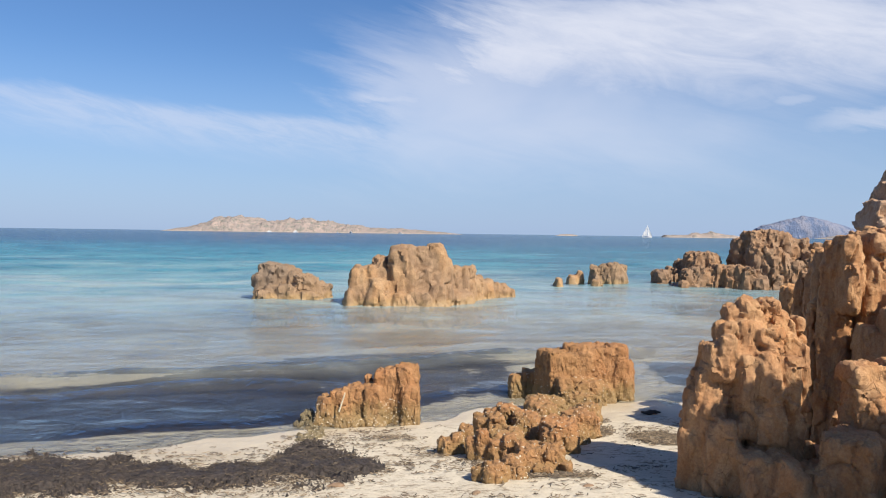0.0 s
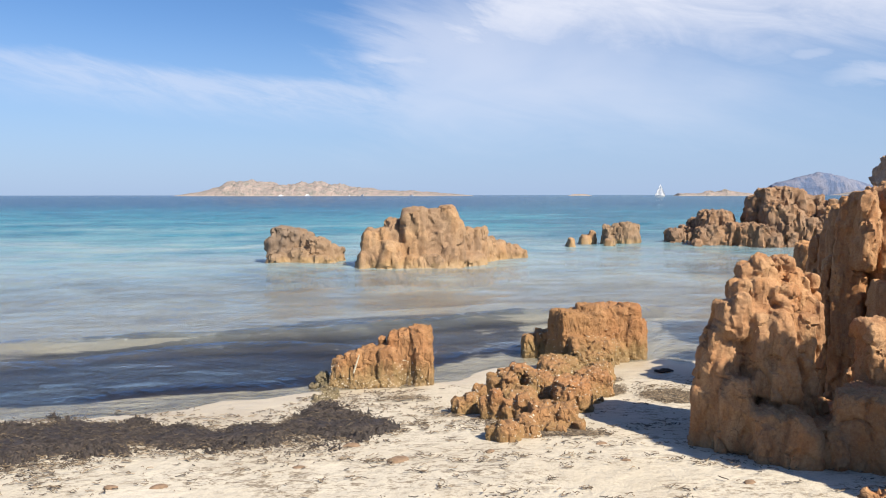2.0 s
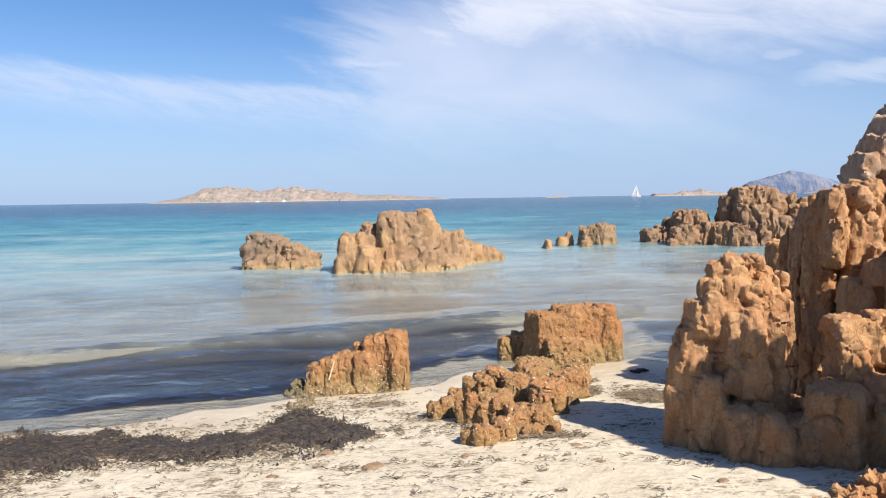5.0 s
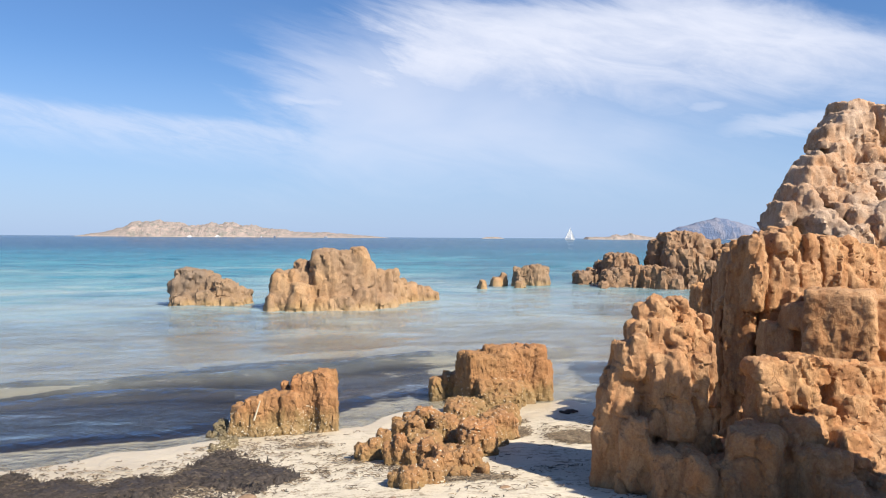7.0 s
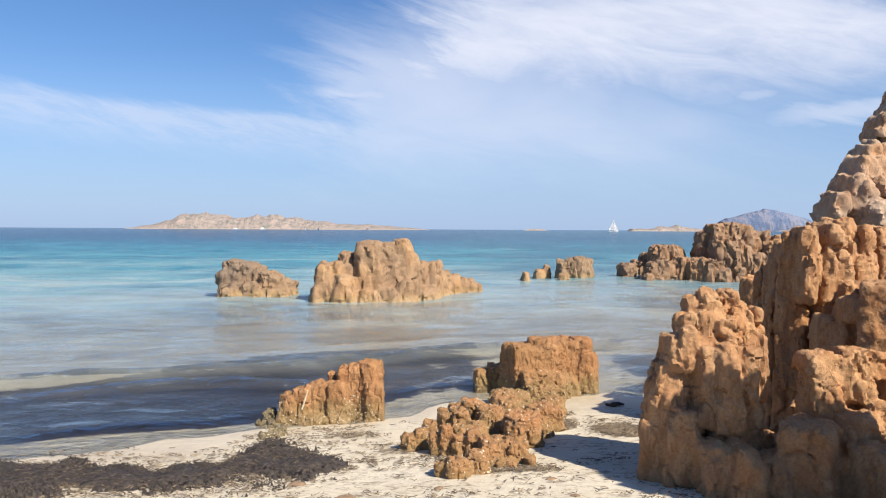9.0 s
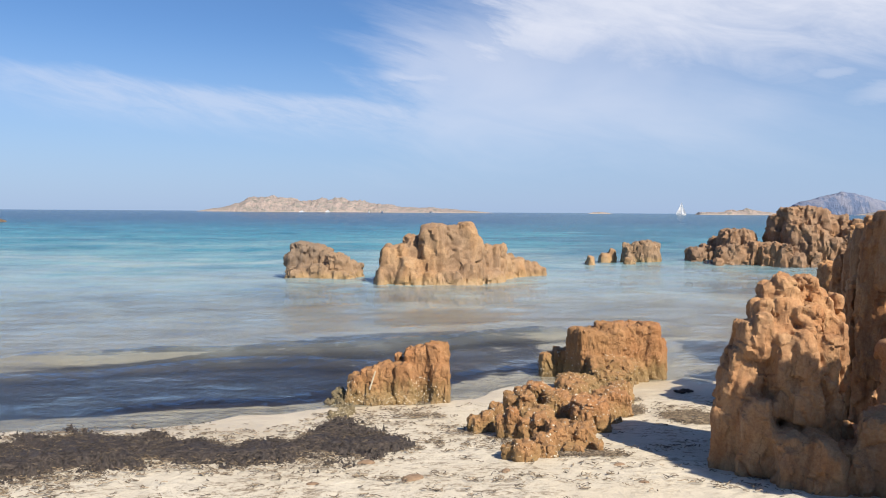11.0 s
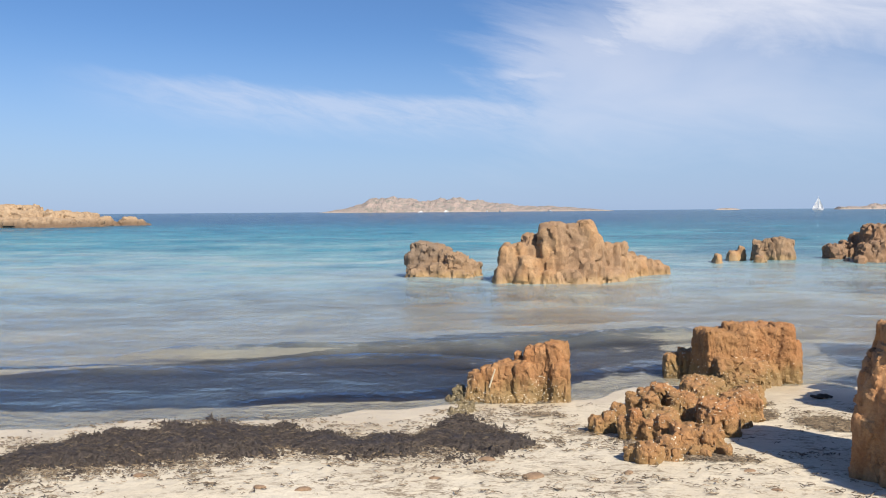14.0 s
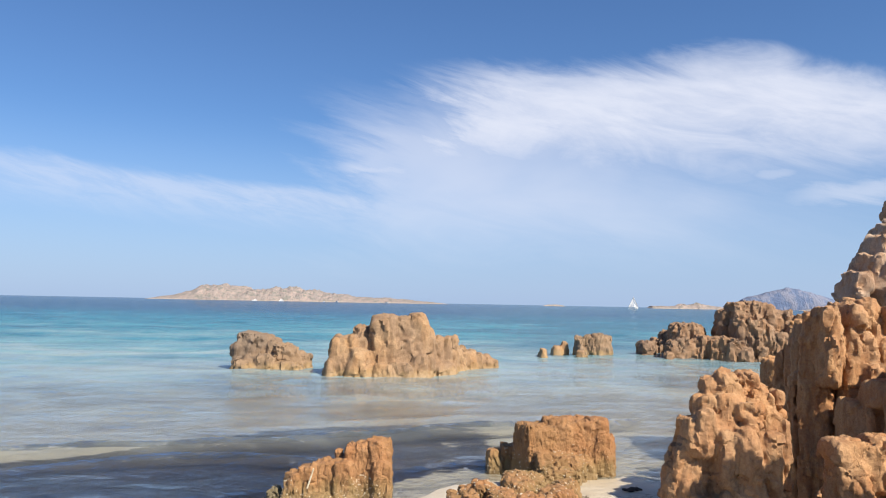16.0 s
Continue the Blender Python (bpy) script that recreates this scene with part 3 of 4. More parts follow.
rock("reef", [
    L(8.28, 28.80, -1.30, 0.56, 0.282, 0.50), L(8.81, 29.20, -1.30, 0.60, 0.295, 0.50), L(9.26, 29.60, -1.30, 0.88, 0.222, 0.40),
    L(9.52, 28.80, -1.30, 1.19, 0.376, 0.60), L(10.05, 29.00, -1.30, 1.25, 0.506, 0.70), L(8.88, 27.80, -1.30, 0.64, 0.193, 0.40),
    L(9.24, 27.80, -1.30, 0.72, 0.234, 0.45), L(9.66, 27.80, -1.30, 0.68, 0.222, 0.45), L(10.04, 27.80, -1.30, 0.80, 0.243, 0.50),
    L(10.32, 27.50, -1.30, 0.77, 0.221, 0.50), L(10.56, 27.30, -1.30, 0.83, 0.180, 0.50), L(8.64, 27.30, -1.30, 0.20, 0.158, 0.30)],
    ROCK_REEF, 0.06, "low jagged brown granite reef at the water's edge", seed=12, size=0.4, tall=2.6, groove=0.06, pillow=0.03, facet=0.08, rib=0.04, wear=1, fine=0.03)
rock("reef", [
    L(11.10, 28.50, 0.61, 1.80, 0.288, 0.50, p=3.5), L(11.48, 28.20, 0.39, 2.01, 0.352, 0.60, p=3.5), L(12.00, 28.10, 0.39, 2.07, 0.373, 0.65),
    L(12.47, 28.00, 0.47, 1.98, 0.311, 0.60), L(12.80, 27.90, 0.48, 1.75, 0.273, 0.50), L(11.16, 27.40, -1.30, 1.52, 0.181, 0.40),
    L(11.45, 27.30, -1.30, 1.56, 0.213, 0.42), L(11.77, 27.20, -1.30, 1.40, 0.209, 0.42), L(12.14, 27.20, -1.30, 1.33, 0.242, 0.42),
    L(12.56, 27.10, -1.30, 0.98, 0.382, 0.45), L(10.78, 27.00, -1.30, 0.79, 0.238, 0.40), L(11.18, 26.80, -1.30, 0.46, 0.237, 0.35)] + [
    L(13.13, 27.60, 0.33, 1.76, 0.168, 0.28, lean=-0.07), L(13.31, 27.50, 0.34, 1.56, 0.143, 0.25), L(13.49, 27.40, 0.34, 1.64, 0.164, 0.28),
    L(13.16, 27.00, -1.30, 1.33, 0.262, 0.40, p=4), L(12.76, 26.80, -1.30, 0.68, 0.239, 0.35), L(14.03, 27.50, -1.30, 1.60, 0.453, 0.50)],
    ROCK_REEF, 0.06, "tall ribbed grey-brown granite reef in the sea", seed=14, size=0.5, tall=3.0, groove=0.10, pillow=0.03, facet=0.08, rib=0.05, wear=1, fine=0.03)
rock("headland", [
    L(-87.5, 94.0, -4.0, 2.90, 3.84, 5.0), L(-96.4, 96.0, -4.0, 3.20, 5.03, 6.0), L(-81.7, 95.0, -4.0, 3.15, 2.65, 4.0), L(-78.9, 95.0, -4.0, 2.30, 1.87, 3.5),
    L(-78.0, 98.0, -4.0, 2.25, 3.24, 4.0), L(-74.9, 99.0, -4.0, 2.10, 2.47, 3.5), L(-78.0, 92.0, -4.0, 1.25, 11.39, 5.0), L(-72.2, 101.0, -4.0, 1.15, 2.86, 3.0),
    L(-71.5, 102.0, -4.0, 1.55, 0.96, 1.5), L(-68.6, 103.0, -4.0, 0.75, 3.10, 3.0), L(-68.7, 103.0, -4.0, 1.30, 1.05, 1.5)],
    ROCK_PALE, 0.2, "low pale granite headland with a brown wet foot", seed=19, size=2.6, tall=0.6, groove=0.2, pillow=0.15, facet=0.3, fine=0.06, wear=2, category="headland")

# ---------------------------------------------------------------- rocks on the shore
R1 = rock("shore_rock", [
    L(-0.37, 7.26, -0.20, 0.53, 0.125, 0.17, p=4), L(-0.33, 7.18, -0.20, 0.38, 0.096, 0.14, p=4), L(-0.50, 7.28, -0.20, 0.51, 0.088, 0.16, p=4),
    L(-0.64, 7.26, -0.20, 0.49, 0.118, 0.16, lean=0.09, p=3.5), L(-0.65, 7.16, -0.20, 0.37, 0.104, 0.14, p=4),
    L(-0.82, 7.20, -0.20, 0.35, 0.134, 0.16, p=3.5), L(-0.94, 7.20, 0.17, 0.33, 0.023, 0.06), L(-1.00, 7.14, -0.20, 0.31, 0.098, 0.14, lean=0.03),
    L(-1.15, 7.10, -0.20, 0.26, 0.089, 0.13, lean=0.05), L(-0.73, 7.30, 0.29, 0.43, 0.035, 0.07), L(-0.90, 7.02, -0.20, 0.09, 0.135, 0.10),
    L(-0.67, 7.04, -0.20, 0.07, 0.136, 0.09)],
    ROCK_WET, 0.012, "orange rock with a barnacled foot at the waterline", seed=15, size=0.13, tall=3.0, groove=0.012, pillow=0.006, facet=0.016, rib=0.005, wear=1, fine=0.006)
S1 = rock("shore_rock", [
    L(-1.35, 7.05, -0.15, 0.02, 0.054, 0.10), L(-1.28, 7.15, -0.15, 0.09, 0.064, 0.12), L(-1.22, 6.95, -0.15, 0.03, 0.058, 0.10)],
    ROCK_SLIME, 0.011, "small dark barnacled rock beside the waterline", seed=18, size=0.08, groove=0.012, pillow=0.01, facet=0.03, fine=0.008)
S2 = rock("shore_rock", [
    L(-1.21, 6.50, -0.10, 0.04, 0.058, 0.12), L(-1.12, 6.55, -0.10, 0.06, 0.066, 0.12), L(-1.32, 6.60, -0.10, 0.00, 0.055, 0.10),
    L(-1.12, 6.75, -0.10, 0.03, 0.052, 0.10)],
    ROCK_SLIME, 0.011, "small olive barnacled stone half buried in seaweed", seed=20, size=0.08, groove=0.012, pillow=0.01, facet=0.03, fine=0.008)
R2 = rock("shore_rock", [
    L(1.48, 8.40, -0.35, 0.54, 0.431, 0.24, turn=16, p=6), L(1.74, 8.48, -0.35, 0.57, 0.350, 0.26, turn=6, p=4),
    L(1.15, 8.26, -0.02, 0.56, 0.104, 0.16, turn=25, p=5), L(1.48, 8.42, 0.21, 0.60, 0.167, 0.20, p=4), L(1.93, 8.42, -0.30, 0.60, 0.122, 0.20, p=3.5),
    L(2.01, 8.50, -0.30, 0.43, 0.099, 0.20), L(0.97, 8.55, -0.30, 0.28, 0.090, 0.14, p=4), L(0.82, 8.50, -0.30, 0.24, 0.091, 0.14),
    L(1.29, 8.05, -0.30, 0.27, 0.089, 0.14), L(1.54, 8.10, -0.30, 0.27, 0.207, 0.16), L(1.74, 8.20, -0.30, 0.18, 0.131, 0.15)],
    ROCK_WET, 0.013, "reddish square-topped rock standing in the wash", seed=16, size=0.18, tall=2.4, groove=0.012, pillow=0.006, facet=0.018, rib=0.004, wear=1, fine=0.007)
R3 = rock("shore_rock", [
    L(1.42, 7.95, -0.30, 0.16, 0.241, 0.20), L(1.34, 7.05, -0.16, 0.22, 0.129, 0.16), L(1.05, 7.60, -0.30, 0.15, 0.204, 0.25),
    L(1.16, 6.55, -0.13, 0.28, 0.162, 0.20), L(0.94, 7.25, -0.30, 0.21, 0.160, 0.25), L(1.08, 6.33, -0.12, 0.22, 0.151, 0.20),
    L(0.92, 6.05, -0.11, 0.33, 0.163, 0.24), L(0.71, 6.50, -0.10, 0.25, 0.118, 0.20, p=5), L(0.85, 6.40, -0.10, 0.22, 0.131, 0.20, turn=-12, p=4),
    L(0.56, 6.75, -0.10, 0.27, 0.079, 0.13, p=4), L(0.64, 6.85, 0.08, 0.23, 0.064, 0.12), L(0.44, 6.45, -0.10, 0.26, 0.075, 0.12, p=4)] + [
    L(0.32, 6.55, -0.10, 0.22, 0.059, 0.12), L(0.43, 6.80, -0.10, 0.22, 0.076, 0.10), L(0.38, 5.63, -0.09, 0.26, 0.050, 0.08, p=5),
    L(0.48, 5.61, -0.08, 0.31, 0.053, 0.09, p=4), L(0.29, 5.70, -0.09, 0.32, 0.050, 0.09, p=4), L(0.21, 5.73, -0.10, 0.26, 0.048, 0.09, p=4),
    L(0.18, 6.05, -0.12, 0.26, 0.056, 0.10), L(0.10, 5.92, -0.11, 0.23, 0.055, 0.10), L(0.01, 5.87, -0.11, 0.20, 0.054, 0.09),
    L(0.64, 5.44, -0.07, 0.28, 0.128, 0.16), L(0.78, 5.41, -0.07, 0.30, 0.094, 0.14), L(0.47, 5.29, -0.07, 0.24, 0.083, 0.14)] + [
    L(0.34, 5.07, -0.06, 0.26, 0.091, 0.13), L(0.24, 5.12, -0.06, 0.23, 0.052, 0.10), L(0.50, 5.18, -0.06, 0.21, 0.073, 0.12),
    L(0.66, 5.28, -0.06, 0.19, 0.108, 0.12), L(0.51, 6.20, 0.00, 0.19, 0.165, 0.20), L(0.78, 6.20, 0.00, 0.11, 0.176, 0.30),
    L(0.86, 5.27, -0.06, 0.21, 0.042, 0.06)],
    ROCK_WET, 0.012, "low jagged orange ledge studded with white shells", seed=17, size=0.13, tall=1.6, groove=0.013, pillow=0.006, facet=0.020, rib=0.004, wear=3, fine=0.008)
rock("granite_column", [
    L(1.92, 4.84, 0.53, 1.07, 0.066, 0.13), L(2.03, 4.80, 0.74, 1.08, 0.072, 0.13), L(2.03, 4.79, 0.50, 0.78, 0.096, 0.14),
    L(2.17, 4.82, 0.70, 1.04, 0.070, 0.13), L(2.19, 4.83, 0.50, 0.75, 0.075, 0.13), L(1.73, 4.95, 0.88, 1.12, 0.051, 0.12),
    L(1.82, 4.92, 0.87, 1.17, 0.069, 0.13), L(1.76, 4.90, 0.87, 1.05, 0.068, 0.10), L(1.70, 4.98, 0.73, 0.93, 0.073, 0.14),
    L(1.81, 4.96, 0.60, 0.89, 0.079, 0.13), L(1.73, 5.00, -0.20, 0.81, 0.125, 0.20, turn=-38, p=5),
    L(1.81, 4.86, -0.20, 0.68, 0.117, 0.22, turn=-25, p=4)] + [
    L(2.12, 4.94, -0.20, 0.54, 0.230, 0.26, p=4), L(1.89, 4.62, -0.20, 0.50, 0.103, 0.20, p=3.5), L(2.03, 4.52, -0.20, 0.49, 0.110, 0.22, p=3.5),
    L(2.00, 5.03, 1.23, 1.40, 0.071, 0.10), L(2.14, 5.06, 1.24, 1.39, 0.069, 0.10), L(1.90, 5.04, 1.22, 1.35, 0.049, 0.08),
    L(1.85, 4.98, 1.11, 1.25, 0.078, 0.11), L(1.99, 4.95, 1.14, 1.26, 0.094, 0.11), L(1.95, 4.92, 1.05, 1.16, 0.061, 0.10),
    L(2.09, 4.90, 1.06, 1.23, 0.089, 0.11), L(2.23, 5.03, 1.15, 1.31, 0.073, 0.11, lean=-0.04), L(2.27, 5.00, 1.00, 1.21, 0.067, 0.11, lean=-0.04)] + [
    L(2.10, 5.14, 0.37, 1.13, 0.254, 0.26, p=4), L(2.11, 5.18, 0.89, 1.29, 0.209, 0.22), L(2.29, 4.93, 0.67, 0.86, 0.062, 0.10),
    L(2.33, 4.98, 0.83, 1.10, 0.042, 0.10), L(2.11, 4.78, 0.32, 0.54, 0.056, 0.10), L(2.20, 4.76, 0.23, 0.57, 0.048, 0.09),
    L(2.12, 4.62, 0.18, 0.42, 0.049, 0.08), L(2.02, 4.64, 0.11, 0.43, 0.035, 0.08), L(1.81, 4.75, 0.47, 0.55, 0.052, 0.06),
    L(1.85, 4.68, 0.20, 0.26, 0.033, 0.05), L(2.36, 5.08, 1.16, 1.26, 0.028, 0.06), L(2.38, 5.08, 1.09, 1.14, 0.031, 0.05)],
    ROCK_NEAR, 0.011, "thick orange granite column standing on the sand", seed=21, size=0.22, tall=2.0, groove=0.022, pillow=0.005, facet=0.018, wear=1, fine=0.006)
rock("granite_wall", [
    L(3.19, 6.15, -0.30, 1.83, 0.121, 0.20, turn=-40, p=5), L(3.20, 6.05, 1.21, 1.84, 0.077, 0.20), L(3.14, 5.92, 1.22, 1.61, 0.051, 0.13),
    L(3.39, 6.15, 1.20, 1.87, 0.084, 0.22), L(3.32, 6.00, 0.20, 1.62, 0.062, 0.15), L(3.57, 6.20, 0.10, 1.91, 0.107, 0.28),
    L(3.43, 6.00, 1.68, 1.80, 0.070, 0.12), L(3.46, 6.00, 1.15, 1.64, 0.077, 0.14), L(3.68, 6.15, 1.19, 1.85, 0.058, 0.20, lean=0.02),
    L(3.87, 6.25, 1.22, 1.84, 0.081, 0.25), L(4.06, 6.35, 1.26, 1.82, 0.166, 0.30), L(3.90, 6.12, 1.40, 1.72, 0.096, 0.14)] + [
    L(3.66, 6.02, 1.09, 1.60, 0.104, 0.16), L(4.34, 6.45, 1.27, 1.75, 0.136, 0.30), L(4.18, 6.25, 1.39, 1.62, 0.077, 0.15),
    L(4.58, 6.50, 1.24, 1.72, 0.160, 0.30), L(4.31, 6.20, 1.41, 1.57, 0.087, 0.12, p=4), L(4.67, 6.40, 1.33, 1.61, 0.136, 0.25),
    L(4.37, 6.45, -0.30, 1.46, 0.339, 0.40, p=4), L(3.63, 6.30, -0.30, 1.47, 0.347, 0.30, p=4), L(5.16, 6.70, -0.30, 1.76, 0.322, 0.50),
    L(3.46, 5.86, 1.11, 1.39, 0.086, 0.12), L(3.63, 5.90, 1.10, 1.35, 0.056, 0.10)],
    ROCK_NEAR, 0.015, "ribbed orange granite wall behind a rock column", seed=22, size=0.22, tall=3.0, groove=0.024, pillow=0.008, facet=0.025, rib=0.006, wear=1, fine=0.007)
rock("granite_wall", [
    L(3.27, 6.60, -0.40, 1.61, 0.084, 0.25, turn=-40, p=5), L(3.42, 6.90, 1.44, 1.71, 0.059, 0.20, turn=-40, p=5),
    L(3.32, 6.90, -0.40, 1.48, 0.076, 0.25, turn=-40, p=5), L(3.30, 6.50, -0.40, 1.76, 0.089, 0.30, turn=-40, p=5),
    L(3.10, 6.30, -0.40, 1.29, 0.043, 0.20, turn=-40, p=5), L(3.52, 7.60, -0.50, 1.35, 0.103, 0.30, turn=-40, p=5)],
    ROCK_NEAR, 0.018, "shaded brown granite ribs joining the wall to the reef", seed=23, size=0.22, tall=3.0, groove=0.024, pillow=0.008, facet=0.025, rib=0.006, wear=1, fine=0.008)
rock("boulder", [
    L(3.59, 5.45, 0.86, 1.44, 0.264, 0.25, turn=52, p=6), L(4.00, 5.50, 0.81, 1.38, 0.164, 0.25, p=4), L(3.39, 5.60, 1.11, 1.31, 0.129, 0.15),
    L(3.38, 5.75, -0.20, 1.14, 0.239, 0.20, p=4)],
    ROCK_NEAR, 0.014, "large rounded granite boulder perched on a ledge", seed=24, size=0.4, tall=1.0, groove=0.008, pillow=0.008, facet=0.016, fine=0.006)
rock("granite_ledge", [
    L(2.60, 4.70, 0.90, 1.02, 0.112, 0.13, p=4), L(2.64, 4.72, 0.32, 0.93, 0.147, 0.15, turn=-38, p=5),
    L(2.62, 4.62, 0.57, 0.92, 0.086, 0.11, turn=-30), L(2.73, 4.65, 0.73, 1.01, 0.058, 0.10), L(2.85, 4.70, 0.87, 1.05, 0.127, 0.14, p=4),
    L(2.82, 4.62, 0.72, 0.90, 0.063, 0.10), L(3.14, 4.75, 0.72, 1.00, 0.130, 0.16, p=4), L(3.40, 4.80, 0.63, 0.96, 0.158, 0.18, p=4),
    L(3.12, 4.60, 0.55, 0.82, 0.141, 0.15), L(3.35, 4.60, 0.53, 0.79, 0.098, 0.14, p=4), L(2.88, 4.55, 0.51, 0.75, 0.086, 0.12),
    L(2.71, 4.48, 0.46, 0.70, 0.126, 0.14)] + [
    L(2.64, 4.48, -0.10, 0.61, 0.103, 0.14), L(2.65, 4.34, 0.33, 0.57, 0.100, 0.12), L(2.72, 4.18, 0.28, 0.57, 0.106, 0.12),
    L(2.63, 4.23, 0.00, 0.47, 0.053, 0.10), L(2.96, 4.38, 0.45, 0.64, 0.102, 0.14), L(2.96, 4.28, 0.31, 0.53, 0.109, 0.14),
    L(3.17, 4.38, 0.38, 0.61, 0.121, 0.15), L(3.04, 4.18, 0.24, 0.46, 0.107, 0.14), L(2.72, 4.03, 0.00, 0.43, 0.111, 0.14),
    L(2.90, 4.03, 0.00, 0.36, 0.172, 0.20), L(2.95, 5.40, -0.20, 0.56, 0.145, 0.20, turn=-30, p=4), L(3.37, 5.10, -0.20, 0.72, 0.496, 0.25, p=4)] + [
    L(2.64, 5.13, -0.20, 0.36, 0.180, 0.22, turn=-40, p=5), L(3.08, 4.48, -0.20, 0.53, 0.323, 0.22, p=4), L(3.97, 5.00, -0.20, 0.89, 0.259, 0.40, p=4),
    L(2.43, 4.46, -0.20, 0.65, 0.166, 0.24, turn=-36, p=5), L(2.24, 4.50, -0.20, 0.45, 0.125, 0.20, turn=-36, p=4),
    L(2.58, 4.45, -0.20, 0.48, 0.130, 0.20, turn=-30, p=4)],
    ROCK_NEAR, 0.012, "stepped orange granite ledge at the beach", seed=25, size=0.18, tall=1.8, groove=0.02, pillow=0.006, facet=0.018, wear=1, fine=0.007)
rock("granite_ledge", [
    L(1.76, 3.32, -0.10, 0.40, 0.08, 0.10), L(1.93, 3.36, -0.10, 0.44, 0.09, 0.13), L(2.12, 3.40, -0.10, 0.46, 0.13, 0.18), L(2.35, 3.45, -0.10, 0.45, 0.14, 0.18)],
    ROCK_NEAR, 0.014, "low rough granite toe on the sand", seed=26, size=0.12, groove=0.015, pillow=0.01, facet=0.05, fine=0.008)
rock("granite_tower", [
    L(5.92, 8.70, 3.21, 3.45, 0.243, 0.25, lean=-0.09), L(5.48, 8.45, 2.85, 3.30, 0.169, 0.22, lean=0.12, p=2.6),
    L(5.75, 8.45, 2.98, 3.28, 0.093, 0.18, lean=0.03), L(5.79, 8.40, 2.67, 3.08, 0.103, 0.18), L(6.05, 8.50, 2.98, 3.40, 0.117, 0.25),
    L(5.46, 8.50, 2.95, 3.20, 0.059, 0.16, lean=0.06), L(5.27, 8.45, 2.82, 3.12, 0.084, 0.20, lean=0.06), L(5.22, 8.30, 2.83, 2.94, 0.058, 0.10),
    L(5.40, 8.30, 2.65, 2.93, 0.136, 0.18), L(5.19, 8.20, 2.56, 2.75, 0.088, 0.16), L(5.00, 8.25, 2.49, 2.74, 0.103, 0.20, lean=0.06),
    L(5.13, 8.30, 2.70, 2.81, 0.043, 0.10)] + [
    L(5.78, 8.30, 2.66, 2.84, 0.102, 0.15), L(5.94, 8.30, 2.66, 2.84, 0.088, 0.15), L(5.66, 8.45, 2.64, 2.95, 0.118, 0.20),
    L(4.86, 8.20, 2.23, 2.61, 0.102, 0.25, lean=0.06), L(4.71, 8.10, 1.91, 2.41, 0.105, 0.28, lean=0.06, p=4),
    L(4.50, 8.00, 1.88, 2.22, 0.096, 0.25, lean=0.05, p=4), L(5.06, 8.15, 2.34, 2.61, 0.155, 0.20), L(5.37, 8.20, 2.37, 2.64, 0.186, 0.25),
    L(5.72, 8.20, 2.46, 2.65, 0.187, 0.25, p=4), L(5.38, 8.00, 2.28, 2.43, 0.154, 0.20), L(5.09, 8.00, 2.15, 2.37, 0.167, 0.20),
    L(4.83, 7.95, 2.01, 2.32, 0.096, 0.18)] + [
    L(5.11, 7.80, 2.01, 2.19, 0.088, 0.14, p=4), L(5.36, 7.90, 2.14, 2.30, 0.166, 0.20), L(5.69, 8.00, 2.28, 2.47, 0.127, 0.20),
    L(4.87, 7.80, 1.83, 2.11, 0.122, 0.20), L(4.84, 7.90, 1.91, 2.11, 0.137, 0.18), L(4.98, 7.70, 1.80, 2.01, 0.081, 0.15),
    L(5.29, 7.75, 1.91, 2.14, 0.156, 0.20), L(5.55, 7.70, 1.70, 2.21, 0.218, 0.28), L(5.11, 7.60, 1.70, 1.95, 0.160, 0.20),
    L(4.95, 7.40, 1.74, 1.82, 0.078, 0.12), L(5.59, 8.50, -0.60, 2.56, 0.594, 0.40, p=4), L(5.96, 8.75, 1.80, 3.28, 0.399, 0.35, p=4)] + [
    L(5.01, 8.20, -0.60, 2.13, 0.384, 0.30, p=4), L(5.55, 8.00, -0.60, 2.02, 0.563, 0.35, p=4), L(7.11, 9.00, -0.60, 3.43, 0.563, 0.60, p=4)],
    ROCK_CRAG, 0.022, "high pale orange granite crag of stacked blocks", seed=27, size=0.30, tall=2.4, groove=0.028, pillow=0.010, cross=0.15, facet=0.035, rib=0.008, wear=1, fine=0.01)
rock("granite_bluff", [
    L(3.40, 3.12, -0.20, 2.86, 0.30, 0.30, p=5), L(3.46, 3.06, -0.20, 3.02, 0.18, 0.24), L(4.6, 2.0, -0.20, 1.2, 0.8, 0.7)],
    ROCK_NEAR, 0.035, "tall orange granite pinnacle beside the beach", seed=28, size=0.4, groove=0.03, pillow=0.02, facet=0.1, fine=0.012)

# ---------------------------------------------------------------- far islands


